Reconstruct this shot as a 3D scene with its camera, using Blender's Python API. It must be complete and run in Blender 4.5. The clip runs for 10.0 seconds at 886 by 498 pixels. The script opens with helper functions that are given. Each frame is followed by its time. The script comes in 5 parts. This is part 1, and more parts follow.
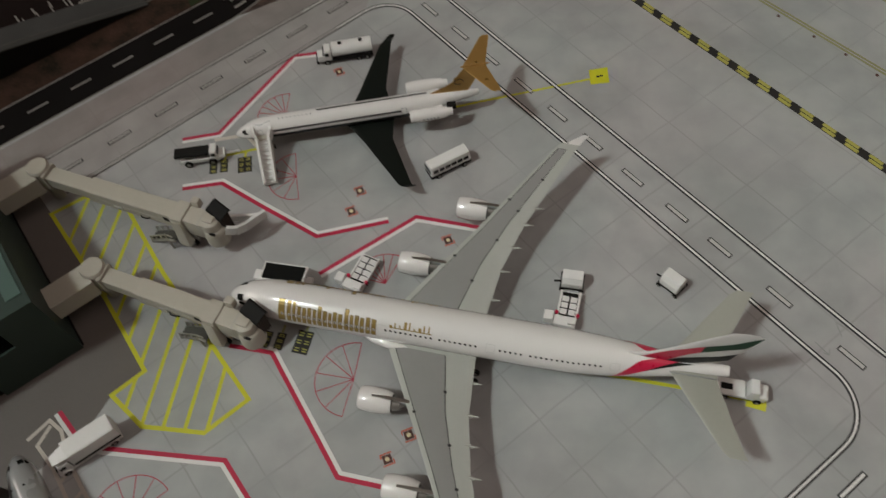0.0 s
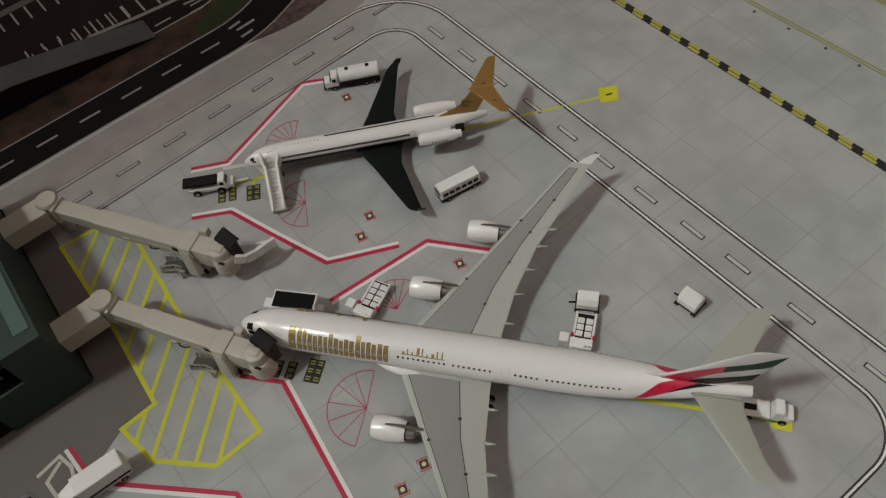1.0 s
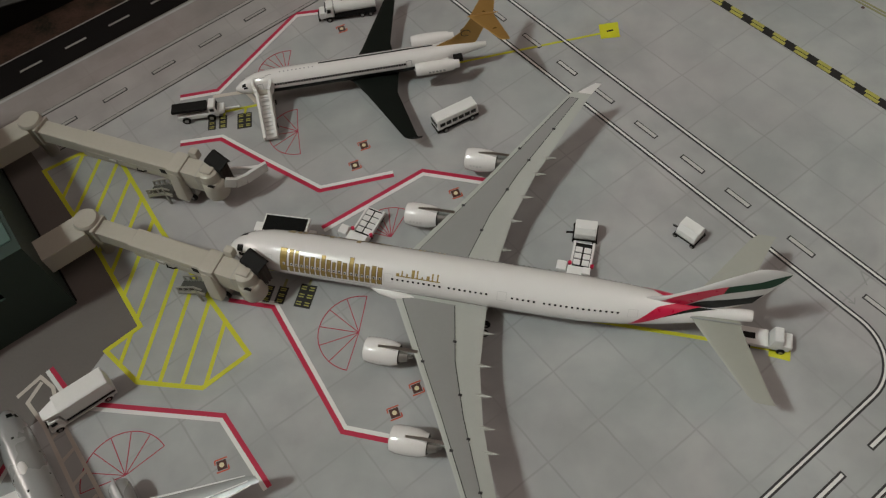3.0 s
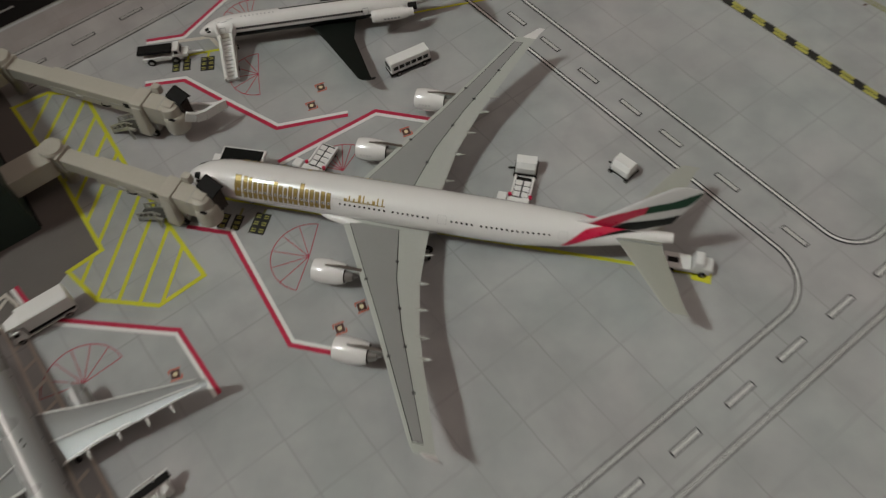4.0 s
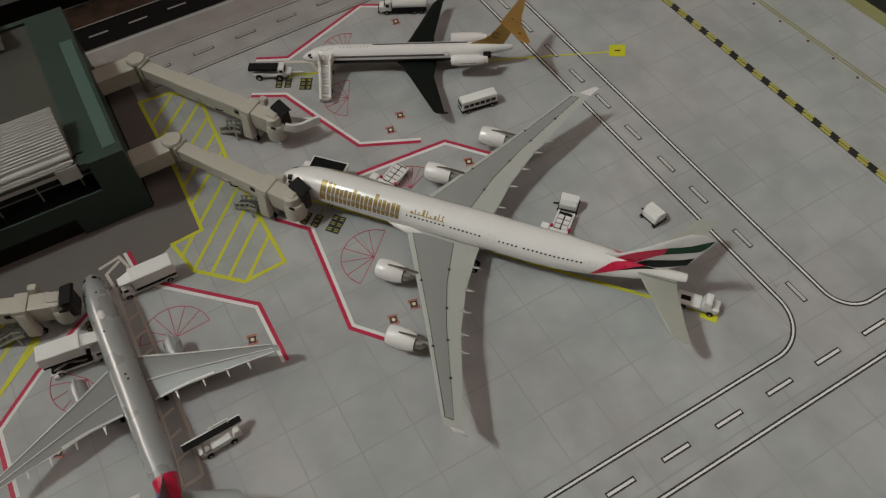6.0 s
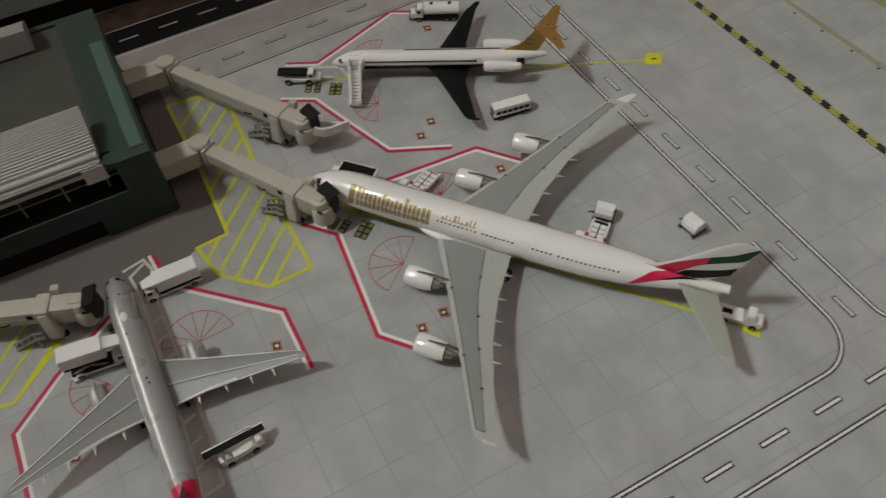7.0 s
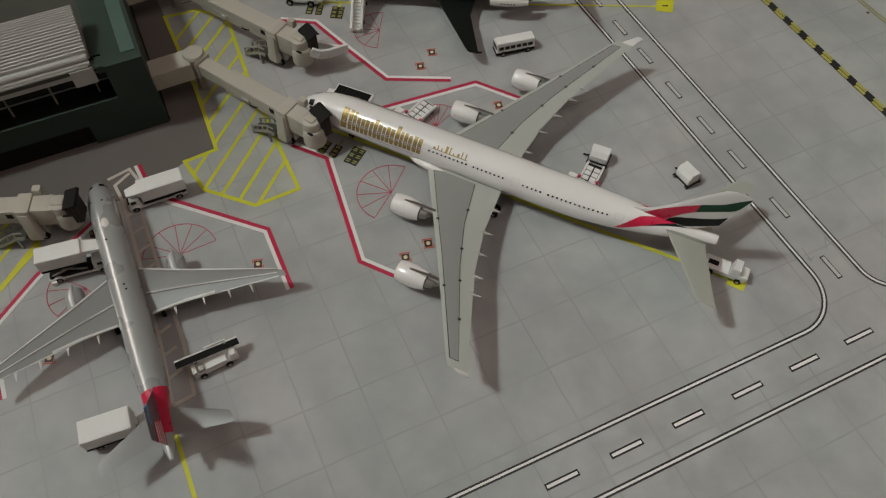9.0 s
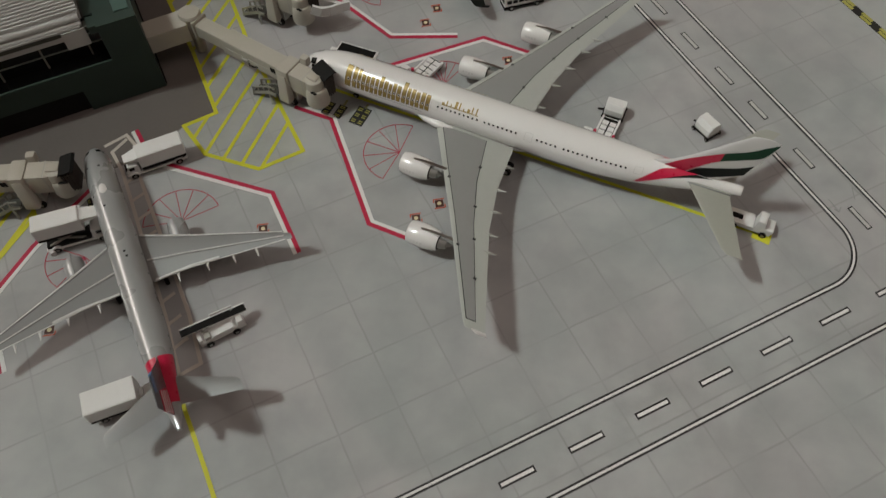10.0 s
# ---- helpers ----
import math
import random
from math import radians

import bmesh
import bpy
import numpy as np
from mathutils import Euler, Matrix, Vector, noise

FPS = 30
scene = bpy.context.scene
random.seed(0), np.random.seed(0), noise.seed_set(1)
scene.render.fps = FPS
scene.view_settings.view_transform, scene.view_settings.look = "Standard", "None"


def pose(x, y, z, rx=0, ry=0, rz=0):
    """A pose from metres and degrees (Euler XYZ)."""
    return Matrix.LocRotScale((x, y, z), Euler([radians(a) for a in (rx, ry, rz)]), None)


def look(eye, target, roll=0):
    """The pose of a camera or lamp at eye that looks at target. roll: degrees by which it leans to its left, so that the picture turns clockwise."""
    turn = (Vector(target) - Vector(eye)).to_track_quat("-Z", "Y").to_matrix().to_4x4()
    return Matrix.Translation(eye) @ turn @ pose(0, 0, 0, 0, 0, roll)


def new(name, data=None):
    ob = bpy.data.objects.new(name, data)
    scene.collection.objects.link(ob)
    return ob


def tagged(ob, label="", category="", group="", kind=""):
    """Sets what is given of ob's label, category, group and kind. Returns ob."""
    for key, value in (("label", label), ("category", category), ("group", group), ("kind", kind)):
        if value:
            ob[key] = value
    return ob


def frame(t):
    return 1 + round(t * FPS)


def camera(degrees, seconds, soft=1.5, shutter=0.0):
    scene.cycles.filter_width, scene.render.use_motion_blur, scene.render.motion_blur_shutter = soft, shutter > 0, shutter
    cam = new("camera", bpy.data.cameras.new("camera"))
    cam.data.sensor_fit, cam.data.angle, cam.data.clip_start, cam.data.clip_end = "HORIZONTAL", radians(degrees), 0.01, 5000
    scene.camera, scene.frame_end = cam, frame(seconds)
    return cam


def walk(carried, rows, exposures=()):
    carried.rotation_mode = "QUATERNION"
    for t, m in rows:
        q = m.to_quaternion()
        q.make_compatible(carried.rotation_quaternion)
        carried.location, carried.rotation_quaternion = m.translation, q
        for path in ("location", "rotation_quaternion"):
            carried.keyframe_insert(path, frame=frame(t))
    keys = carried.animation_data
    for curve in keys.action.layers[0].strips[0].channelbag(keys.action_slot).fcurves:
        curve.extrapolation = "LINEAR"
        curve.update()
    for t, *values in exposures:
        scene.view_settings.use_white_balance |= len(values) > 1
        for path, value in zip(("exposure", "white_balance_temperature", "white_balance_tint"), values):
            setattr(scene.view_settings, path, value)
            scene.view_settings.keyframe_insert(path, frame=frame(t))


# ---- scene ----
# A 1:400 model airport on a printed mat. Lengths in the lists below are centimetres; CM turns them into metres.
CM = 0.01
cam = camera(59.30, 10.0, soft=1.25, shutter=0.7)
# seconds, eye x y z in cm, yaw, pitch, roll in degrees
PATH = [
    (0, 1.189, 0.579, 23.936, 4.742, -59.024, -7.995),
    (0.5, 1.080, 0.254, 23.934, 6.626, -57.018, -9.701),
    (1, 1.259, 0.762, 23.546, 6.119, -57.057, -10.558),
    (1.5, 0.271, 0.192, 22.635, 5.091, -57.490, -9.282),
    (2, 0.556, -0.265, 21.787, 4.607, -57.604, -8.113),
    (3.3, 0.735, -0.597, 22.114, 4.181, -58.377, -7.700),
    (3.4, 1.298, -0.494, 21.405, 4.074, -57.691, -7.711),
    (3.5, 1.527, -0.976, 21.006, 3.445, -57.428, -7.481),
    (3.6, 1.522, -1.046, 21.030, 2.463, -59.350, -7.500),
    (3.7, 1.628, -1.710, 21.095, 2.374, -59.245, -6.787),
    (3.9, 1.768, -2.665, 21.665, 2.140, -58.960, -5.555),
    (4, 1.936, -3.268, 22.098, 2.495, -58.733, -5.539),
    (4.1, 1.995, -3.833, 22.715, 2.101, -58.750, -5.605),
    (4.2, 2.726, -3.900, 22.177, 3.574, -57.502, -5.878),
    (4.3, 2.527, -3.530, 23.198, -2.011, -58.237, -4.617),
    (4.5, 1.761, -4.123, 23.465, -6.201, -57.714, -2.193),
    (4.7, 2.410, -4.845, 23.645, -7.841, -57.459, 4.676),
    (4.8, 2.091, -5.053, 23.478, -8.198, -57.096, 11.361),
    (5, 1.692, -5.182, 25.041, -6.907, -56.838, 8.929),
    (5.2, 1.386, -5.588, 25.895, -1.760, -56.907, 4.333),
    (6.3, 2.265, -6.191, 25.227, 8.625, -55.578, -3.408),
    (6.5, 2.588, -6.156, 25.258, 9.422, -55.171, -4.180),
    (7, 1.316, -6.179, 24.305, 9.958, -54.368, -3.674),
    (7.5, 0.663, -6.555, 24.047, 9.224, -55.292, -1.017),
    (8, 0.963, -6.769, 23.336, 9.902, -56.170, -0.008),
    (8.5, 1.658, -6.413, 23.022, 10.244, -57.396, 0.174),
    (9, 1.867, -6.663, 23.530, 10.150, -57.603, 0.436),
    (9.5, 1.698, -6.499, 22.477, 10.678, -57.998, -0.979),
    (10, 1.547, -6.812, 22.220, 10.516, -58.875, -1.215),
]


def eye_pose(x, y, z, yaw, pitch, roll):
    ya, pa = radians(yaw), radians(pitch)
    eye = Vector((x, y, z)) * CM
    ahead = Vector((-math.sin(ya) * math.cos(pa), math.cos(ya) * math.cos(pa), math.sin(pa)))
    return look(eye, eye + ahead, roll)


# seconds, stops: the camera darkens a little while it swings round
EXPOSURES = [(0, -0.06), (1.0, 0.0), (2.0, 0.0), (3.5, -0.06), (4.5, -0.15), (5.2, -0.12), (6.5, -0.02), (8.0, 0.0), (10.0, 0.0)]
walk(cam, [(t, eye_pose(*row)) for t, *row in PATH], EXPOSURES)

# ---- light: a room with a floor lamp; a side window and wide ceiling fitting added as fill ----
KEY_AT, KEY_POWER, KEY_SIZE = (-122, -38, 200), 0.66, 0.26
CEIL_FILL_AT, CEIL_FILL_POWER, CEIL_FILL_SIZE = (95, -5, 205), 9.0, 1.5
WINDOW_FILL_AT, WINDOW_FILL_POWER, WINDOW_FILL_SIZE = (-304, 28, 160), 25.0, 1.3
world = bpy.data.worlds.new("room_air")
scene.world = world
world.use_nodes = True
world.node_tree.nodes["Background"].inputs[0].default_value = (0.9, 0.75, 0.65, 1)
world.node_tree.nodes["Background"].inputs[1].default_value = 0.05


def area_lamp(name, at, target, size, power, colour, shape="DISK", spread=180):
    data = bpy.data.lights.new(name, "AREA")
    data.shape, data.size, data.energy, data.color = shape, size, power, colour
    data.spread = radians(spread)
    ob = new(name, data)
    ob.matrix_world = look(Vector(at) * CM, Vector(target) * CM)
    return ob


area_lamp("lamp_light", KEY_AT, (12, 12, 0), KEY_SIZE, KEY_POWER, (0.925, 1.0, 0.955), spread=26)
area_lamp("window_fill", WINDOW_FILL_AT, (0, 10, 0), WINDOW_FILL_SIZE, WINDOW_FILL_POWER, (1.0, 0.88, 0.82), "SQUARE")
area_lamp("ceiling_fill", CEIL_FILL_AT, (CEIL_FILL_AT[0], CEIL_FILL_AT[1], 0), CEIL_FILL_SIZE, CEIL_FILL_POWER, (1.0, 0.86, 0.79), "SQUARE")

# ---- materials ----


def node_material(name):
    m = bpy.data.materials.new(name)
    m.use_nodes = True
    nt = m.node_tree
    return m, nt, nt.nodes["Principled BSDF"]


def surface(name, colour, rough=0.5, metal=0.0, vary=0.08, scale=60.0, bump=0.0, fine=900.0, coat=0.0, grime=None, spec=0.5):
    """A painted or moulded surface: base colour varied at two scales, worn gloss, slight relief."""
    m, nt, bsdf = node_material(name)
    n, l = nt.nodes, nt.links
    co = n.new("ShaderNodeTexCoord")
    big, small = n.new("ShaderNodeTexNoise"), n.new("ShaderNodeTexNoise")
    big.inputs["Scale"].default_value, big.inputs["Detail"].default_value = scale, 4
    small.inputs["Scale"].default_value, small.inputs["Detail"].default_value = fine, 3
    for tex in (big, small):
        l.new(co.outputs["Object"], tex.inputs["Vector"])
    mix = n.new("ShaderNodeMath")
    mix.operation = "MULTIPLY_ADD"
    l.new(big.outputs["Fac"], mix.inputs[0])
    mix.inputs[1].default_value = 0.7
    half = n.new("ShaderNodeMath")
    half.operation = "MULTIPLY"
    l.new(small.outputs["Fac"], half.inputs[0])
    half.inputs[1].default_value = 0.3
    l.new(half.outputs[0], mix.inputs[2])
    ramp = n.new("ShaderNodeValToRGB")
    ramp.color_ramp.elements[0].position, ramp.color_ramp.elements[1].position = 0.3, 0.7
    lo = grime or tuple(c * (1 - vary) for c in colour)
    hi = tuple(min(1, c * (1 + vary)) for c in colour)
    ramp.color_ramp.elements[0].color, ramp.color_ramp.elements[1].color = (*lo, 1), (*hi, 1)
    l.new(mix.outputs[0], ramp.inputs[0])
    l.new(ramp.outputs[0], bsdf.inputs["Base Color"])
    spread = 0.02 if metal > 0.3 else 0.08
    gloss = n.new("ShaderNodeMapRange")
    gloss.inputs["To Min"].default_value, gloss.inputs["To Max"].default_value = max(0.03, rough - spread), min(1, rough + spread)
    l.new(small.outputs["Fac"], gloss.inputs["Value"])
    l.new(gloss.outputs[0], bsdf.inputs["Roughness"])
    bsdf.inputs["Metallic"].default_value = metal
    bsdf.inputs["Specular IOR Level"].default_value = spec
    bsdf.inputs["Coat Weight"].default_value = coat
    bsdf.inputs["Coat Roughness"].default_value = 0.06
    if bump:
        b = n.new("ShaderNodeBump")
        b.inputs["Strength"].default_value, b.inputs["Distance"].default_value = bump, 0.0002
        l.new(small.outputs["Fac"], b.inputs["Height"])
        l.new(b.outputs[0], bsdf.inputs["Normal"])
    return m


def apron_material(name, low, high, joint=0.80):
    """Printed concrete slabs: faint joints, slab-to-slab tone, cloudy stains."""
    m, nt, bsdf = node_material(name)
    n, l = nt.nodes, nt.links
    co = n.new("ShaderNodeTexCoord")
    turn = n.new("ShaderNodeMapping")
    turn.inputs["Rotation"].default_value = (0, 0, radians(SLAB_TURN))
    turn.inputs["Location"].default_value = (SLAB_AT[0] * CM, SLAB_AT[1] * CM, 0)
    l.new(co.outputs["Object"], turn.inputs["Vector"])
    brick = n.new("ShaderNodeTexBrick")
    brick.offset, brick.squash = 0.0, 1.0
    brick.inputs["Scale"].default_value = 1.0
    brick.inputs["Brick Width"].default_value = SLAB * CM
    brick.inputs["Row Height"].default_value = SLAB * CM
    brick.inputs["Mortar Size"].default_value = 0.00052
    brick.inputs["Mortar Smooth"].default_value = 1.0
    brick.inputs["Bias"].default_value = 0.0
    brick.inputs["Color1"].default_value, brick.inputs["Color2"].default_value = (0.975, 0.975, 0.975, 1), (1.02, 1.02, 1.02, 1)
    brick.inputs["Mortar"].default_value = (joint, joint, joint - 0.01, 1)
    waver = n.new("ShaderNodeTexNoise")
    waver.inputs["Scale"].default_value, waver.inputs["Detail"].default_value = 90, 3
    l.new(co.outputs["Object"], waver.inputs["Vector"])
    bend = n.new("ShaderNodeVectorMath")
    bend.operation = "MULTIPLY_ADD"
    l.new(waver.outputs["Color"], bend.inputs[0])
    bend.inputs[1].default_value = (0.0009, 0.0009, 0.0)
    l.new(turn.outputs[0], bend.inputs[2])
    l.new(bend.outputs[0], brick.inputs["Vector"])
    # cloudy stains at three sizes, each drifting a little by a warp
    warp = n.new("ShaderNodeTexNoise")
    warp.inputs["Scale"].default_value, warp.inputs["Detail"].default_value = 16, 2
    l.new(co.outputs["Object"], warp.inputs["Vector"])
    push = n.new("ShaderNodeVectorMath")
    push.operation = "MULTIPLY_ADD"
    l.new(warp.outputs["Color"], push.inputs[0])
    push.inputs[1].default_value = (0.02, 0.02, 0.0)
    l.new(co.outputs["Object"], push.inputs[2])
    big, mid, fine, tint = (n.new("ShaderNodeTexNoise") for _ in range(4))
    for tex, sc, de in ((big, 22, 5), (mid, 75, 7), (fine, 700, 3), (tint, 15, 3)):
        tex.inputs["Scale"].default_value, tex.inputs["Detail"].default_value = sc, de
        l.new(push.outputs[0], tex.inputs["Vector"])
    ramp = n.new("ShaderNodeValToRGB")
    ramp.color_ramp.elements[0].position, ramp.color_ramp.elements[1].position = 0.38, 0.62
    ramp.color_ramp.elements[0].color, ramp.color_ramp.elements[1].color = (*low, 1), (*high, 1)
    add = n.new("ShaderNodeMath")
    add.operation = "MULTIPLY_ADD"
    l.new(big.outputs["Fac"], add.inputs[0])
    add.inputs[1].default_value = 0.55
    part2 = n.new("ShaderNodeMath")
    part2.operation = "MULTIPLY"
    l.new(mid.outputs["Fac"], part2.inputs[0])
    part2.inputs[1].default_value = 0.45
    l.new(part2.outputs[0], add.inputs[2])
    l.new(add.outputs[0], ramp.inputs[0])
    # patches of pinker and greener print
    hue = n.new("ShaderNodeValToRGB")
    hue.color_ramp.elements[0].position, hue.color_ramp.elements[1].position = 0.38, 0.62
    hue.color_ramp.elements[0].color, hue.color_ramp.elements[1].color = (0.985, 1.005, 0.998, 1), (1.025, 0.988, 0.993, 1)
    l.new(tint.outputs["Fac"], hue.inputs[0])
    mulh = n.new("ShaderNodeMix")
    mulh.data_type, mulh.blend_type = "RGBA", "MULTIPLY"
    mulh.inputs["Factor"].default_value = 1.0
    l.new(ramp.outputs[0], mulh.inputs["A"])
    l.new(hue.outputs[0], mulh.inputs["B"])
    # joints that fade in and out
    fade = n.new("ShaderNodeMapRange")
    fade.inputs["From Min"].default_value, fade.inputs["From Max"].default_value = 0.36, 0.6
    fade.inputs["To Min"].default_value, fade.inputs["To Max"].default_value = 0.2, 1.0
    l.new(mid.outputs["Fac"], fade.inputs["Value"])
    mul = n.new("ShaderNodeMix")
    mul.data_type, mul.blend_type = "RGBA", "MULTIPLY"
    l.new(fade.outputs[0], mul.inputs["Factor"])
    l.new(mulh.outputs["Result"], mul.inputs["A"])
    l.new(brick.outputs["Color"], mul.inputs["B"])
    l.new(mul.outputs["Result"], bsdf.inputs["Base Color"])
    gloss = n.new("ShaderNodeMapRange")
    gloss.inputs["To Min"].default_value, gloss.inputs["To Max"].default_value = 0.38, 0.55
    l.new(mid.outputs["Fac"], gloss.inputs["Value"])
    l.new(gloss.outputs[0], bsdf.inputs["Roughness"])
    b = n.new("ShaderNodeBump")
    b.inputs["Strength"].default_value, b.inputs["Distance"].default_value = 0.08, 0.0001
    l.new(fine.outputs["Fac"], b.inputs["Height"])
    l.new(b.outputs[0], bsdf.inputs["Normal"])
    return m


SLAB, SLAB_TURN, SLAB_AT = 1.94, -35.3, (-1.38, -1.42)
CONCRETE = apron_material("printed_concrete", (0.285, 0.290, 0.287), (0.372, 0.371, 0.366), 0.81)
DIMMED_PINK_CONCRETE = apron_material("pinkish_dimmed_concrete", (0.188, 0.166, 0.159), (0.262, 0.234, 0.225), 0.93)
DIMMED_LANE_CONCRETE = apron_material("lane_dimmed_concrete", (0.250, 0.236, 0.230), (0.332, 0.316, 0.309), 0.9)
GREY_FILL_INK = surface("grey_fill_ink", (0.29, 0.275, 0.265), 0.5, vary=0.08)
ASPHALT = surface("printed_asphalt", (0.0055, 0.0045, 0.0042), 0.8, vary=0.25, scale=40, spec=0.08)
RUNWAY_BLACK = surface("runway_black", (0.017, 0.016, 0.014), 0.6, vary=0.25, scale=40, spec=0.2)
CAR_PARK = surface("printed_car_park", (0.0095, 0.0055, 0.0048), 0.8, vary=0.25, scale=40, spec=0.08)
VERGE = surface("printed_verge", (0.050, 0.026, 0.019), 0.8, vary=0.3, scale=85, grime=(0.005, 0.007, 0.004), spec=0.08)
SCRUB = surface("printed_scrub", (0.085, 0.055, 0.045), 0.7, vary=0.3, scale=260, grime=(0.022, 0.017, 0.015), spec=0.12)
DULL_INK = surface("dull_line_ink", (0.22, 0.205, 0.19), 0.6, vary=0.1, spec=0.2)
KERB_GREY = surface("printed_kerb_grey", (0.070, 0.065, 0.058), 0.6, vary=0.1, spec=0.2)
KERB_PALE = surface("pale_kerb_ink", (0.16, 0.145, 0.125), 0.6, vary=0.2, scale=40, spec=0.2)
VERGE_OLIVE = surface("dark_olive_ink", (0.045, 0.045, 0.015), 0.65, vary=0.35, scale=30, spec=0.2)
EARTH = surface("orange_earth_ink", (0.24, 0.125, 0.07), 0.65, vary=0.3, scale=20, spec=0.2)
LAWN = surface("printed_lawn", (0.016, 0.023, 0.009), 0.75, vary=0.25, scale=70, spec=0.12)
RED_INK = surface("red_ink", (0.42, 0.014, 0.050), 0.45, vary=0.08)
FAN_INK = surface("dull_red_ink", (0.36, 0.022, 0.048), 0.5, vary=0.12)
PALE_INK = surface("pale_grey_ink", (0.46, 0.45, 0.43), 0.45, vary=0.06)
WHITE_INK = surface("white_ink", (0.66, 0.65, 0.63), 0.45, vary=0.05)
BLACK_INK = surface("black_ink", (0.014, 0.014, 0.014), 0.45, vary=0.15)
YELLOW_INK = surface("yellow_ink", (0.52, 0.51, 0.022), 0.45, vary=0.08)
OLIVE_INK = surface("faded_yellow_ink", (0.245, 0.24, 0.105), 0.45, vary=0.1)
DOOR_LINE = surface("door_line_grey", (0.52, 0.50, 0.485), 0.4)
GREY_INK = surface("grey_ink", (0.26, 0.26, 0.255), 0.45, vary=0.1)
CREAM_INK = surface("cream_ink", (0.62, 0.55, 0.34), 0.45)
ORANGE_INK = surface("orange_red_ink", (0.48, 0.075, 0.035), 0.45)
PIT_BROWN = surface("dark_brown_ink", (0.065, 0.022, 0.014), 0.5)
HOLD_YELLOW = surface("olive_yellow_ink", (0.375, 0.355, 0.08), 0.45, vary=0.12)
BEIGE_INK = surface("beige_ink", (0.52, 0.47, 0.415), 0.45, vary=0.06)
PAINT_WHITE = surface("gloss_white_paint", (0.69, 0.665, 0.645), 0.22, vary=0.012, fine=300, coat=1.0)
PLASTIC_WHITE = surface("white_plastic", (0.66, 0.65, 0.63), 0.42, vary=0.04, bump=0.1)
WING_GREY = surface("light_grey_wing_paint", (0.37, 0.375, 0.345), 0.36, vary=0.04)
TAIL_GREY = surface("olive_grey_tail_paint", (0.31, 0.31, 0.27), 0.45, vary=0.04)
BROWN_SHADED_CONCRETE = surface("brown_shaded_concrete", (0.122, 0.105, 0.096), 0.55, vary=0.12, scale=30)
WING_DARK = surface("mid_grey_wing_paint", (0.235, 0.232, 0.226), 0.4, vary=0.04)
DARK_STEEL = surface("dark_cast_metal", (0.22, 0.215, 0.185), 0.42, 0.5, vary=0.15)
STAIR_RAIL = surface("cast_grey_metal", (0.34, 0.33, 0.29), 0.35, 0.6, vary=0.12)
TREAD_DARK = surface("dark_tread_metal", (0.075, 0.072, 0.062), 0.5, 0.4, vary=0.2)
BRIDGE_GREY = surface("warm_grey_plastic", (0.40, 0.372, 0.315), 0.45, vary=0.05, bump=0.15)
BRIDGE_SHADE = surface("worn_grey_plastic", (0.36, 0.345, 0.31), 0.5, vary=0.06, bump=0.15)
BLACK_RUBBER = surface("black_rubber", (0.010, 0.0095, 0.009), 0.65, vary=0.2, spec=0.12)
BROWN_RUBBER = surface("dark_brown_bellows", (0.045, 0.035, 0.030), 0.6, vary=0.2, spec=0.2)
BLACK_GLOSS = surface("black_gloss_paint", (0.006, 0.008, 0.0065), 0.42, vary=0.1, spec=0.16)
CHROME = surface("bright_metal", (0.60, 0.60, 0.58), 0.22, 1.0, vary=0.06)
STEEL = surface("dull_steel", (0.36, 0.35, 0.33), 0.4, 0.9, vary=0.1)
SILVER = surface("silver_paint", (0.33, 0.335, 0.33), 0.28, 0.18, vary=0.015, fine=60, coat=1.0)
METAL_GLINT = surface("metal_painted_glint", (0.72, 0.72, 0.70), 0.30, 0.4, vary=0.03)
SILVER_WING = surface("bare_metal_wing", (0.34, 0.345, 0.34), 0.30, 0.5, vary=0.015, fine=60)
GOLD = surface("gold_paint", (0.44, 0.255, 0.078), 0.28, 0.6, vary=0.06, fine=70)
GOLD_FOIL = surface("gold_foil", (0.27, 0.185, 0.05), 0.38, 0.35, vary=0.25, scale=400)
FOIL_EDGE = surface("dark_gold_edge", (0.11, 0.075, 0.028), 0.4, 0.2, vary=0.15, scale=300)
GREEN_DARK = surface("dark_green_plastic", (0.032, 0.049, 0.041), 0.5, vary=0.1, bump=0.1, spec=0.2)
GREEN_GREY = surface("grey_green_bars", (0.17, 0.18, 0.15), 0.5, vary=0.1)
GREEN_LIGHT = surface("sea_green_glazing", (0.060, 0.105, 0.09), 0.45, vary=0.06)
ROOF_GREY = surface("olive_grey_roof", (0.060, 0.060, 0.050), 0.6, vary=0.12, scale=25, spec=0.2)
CANOPY = surface("ribbed_silver_plastic", (0.46, 0.455, 0.44), 0.35, 0.25, vary=0.05)
GLASS_DARK = surface("dark_glazing", (0.007, 0.008, 0.008), 0.22, vary=0.1, spec=0.3)
DECK_GREY = surface("grey_green_card", (0.048, 0.047, 0.045), 0.7, vary=0.15, spec=0.2)
RED_PAINT = surface("red_paint", (0.50, 0.010, 0.050), 0.3, vary=0.05, coat=0.3)
GREEN_PAINT = surface("dark_green_paint", (0.010, 0.048, 0.024), 0.42, vary=0.05, spec=0.2)
BLUE_PAINT = surface("blue_paint", (0.05, 0.16, 0.35), 0.3, vary=0.05)
SLATE_PAINT = surface("slate_paint", (0.085, 0.09, 0.10), 0.35, vary=0.06)
WALL_PAINT = surface("cream_wall_paint", (0.58, 0.54, 0.50), 0.8, vary=0.04, scale=2, fine=60)
CEIL_PAINT = surface("white_ceiling_paint", (0.75, 0.72, 0.68), 0.85, vary=0.03, scale=2, fine=60)
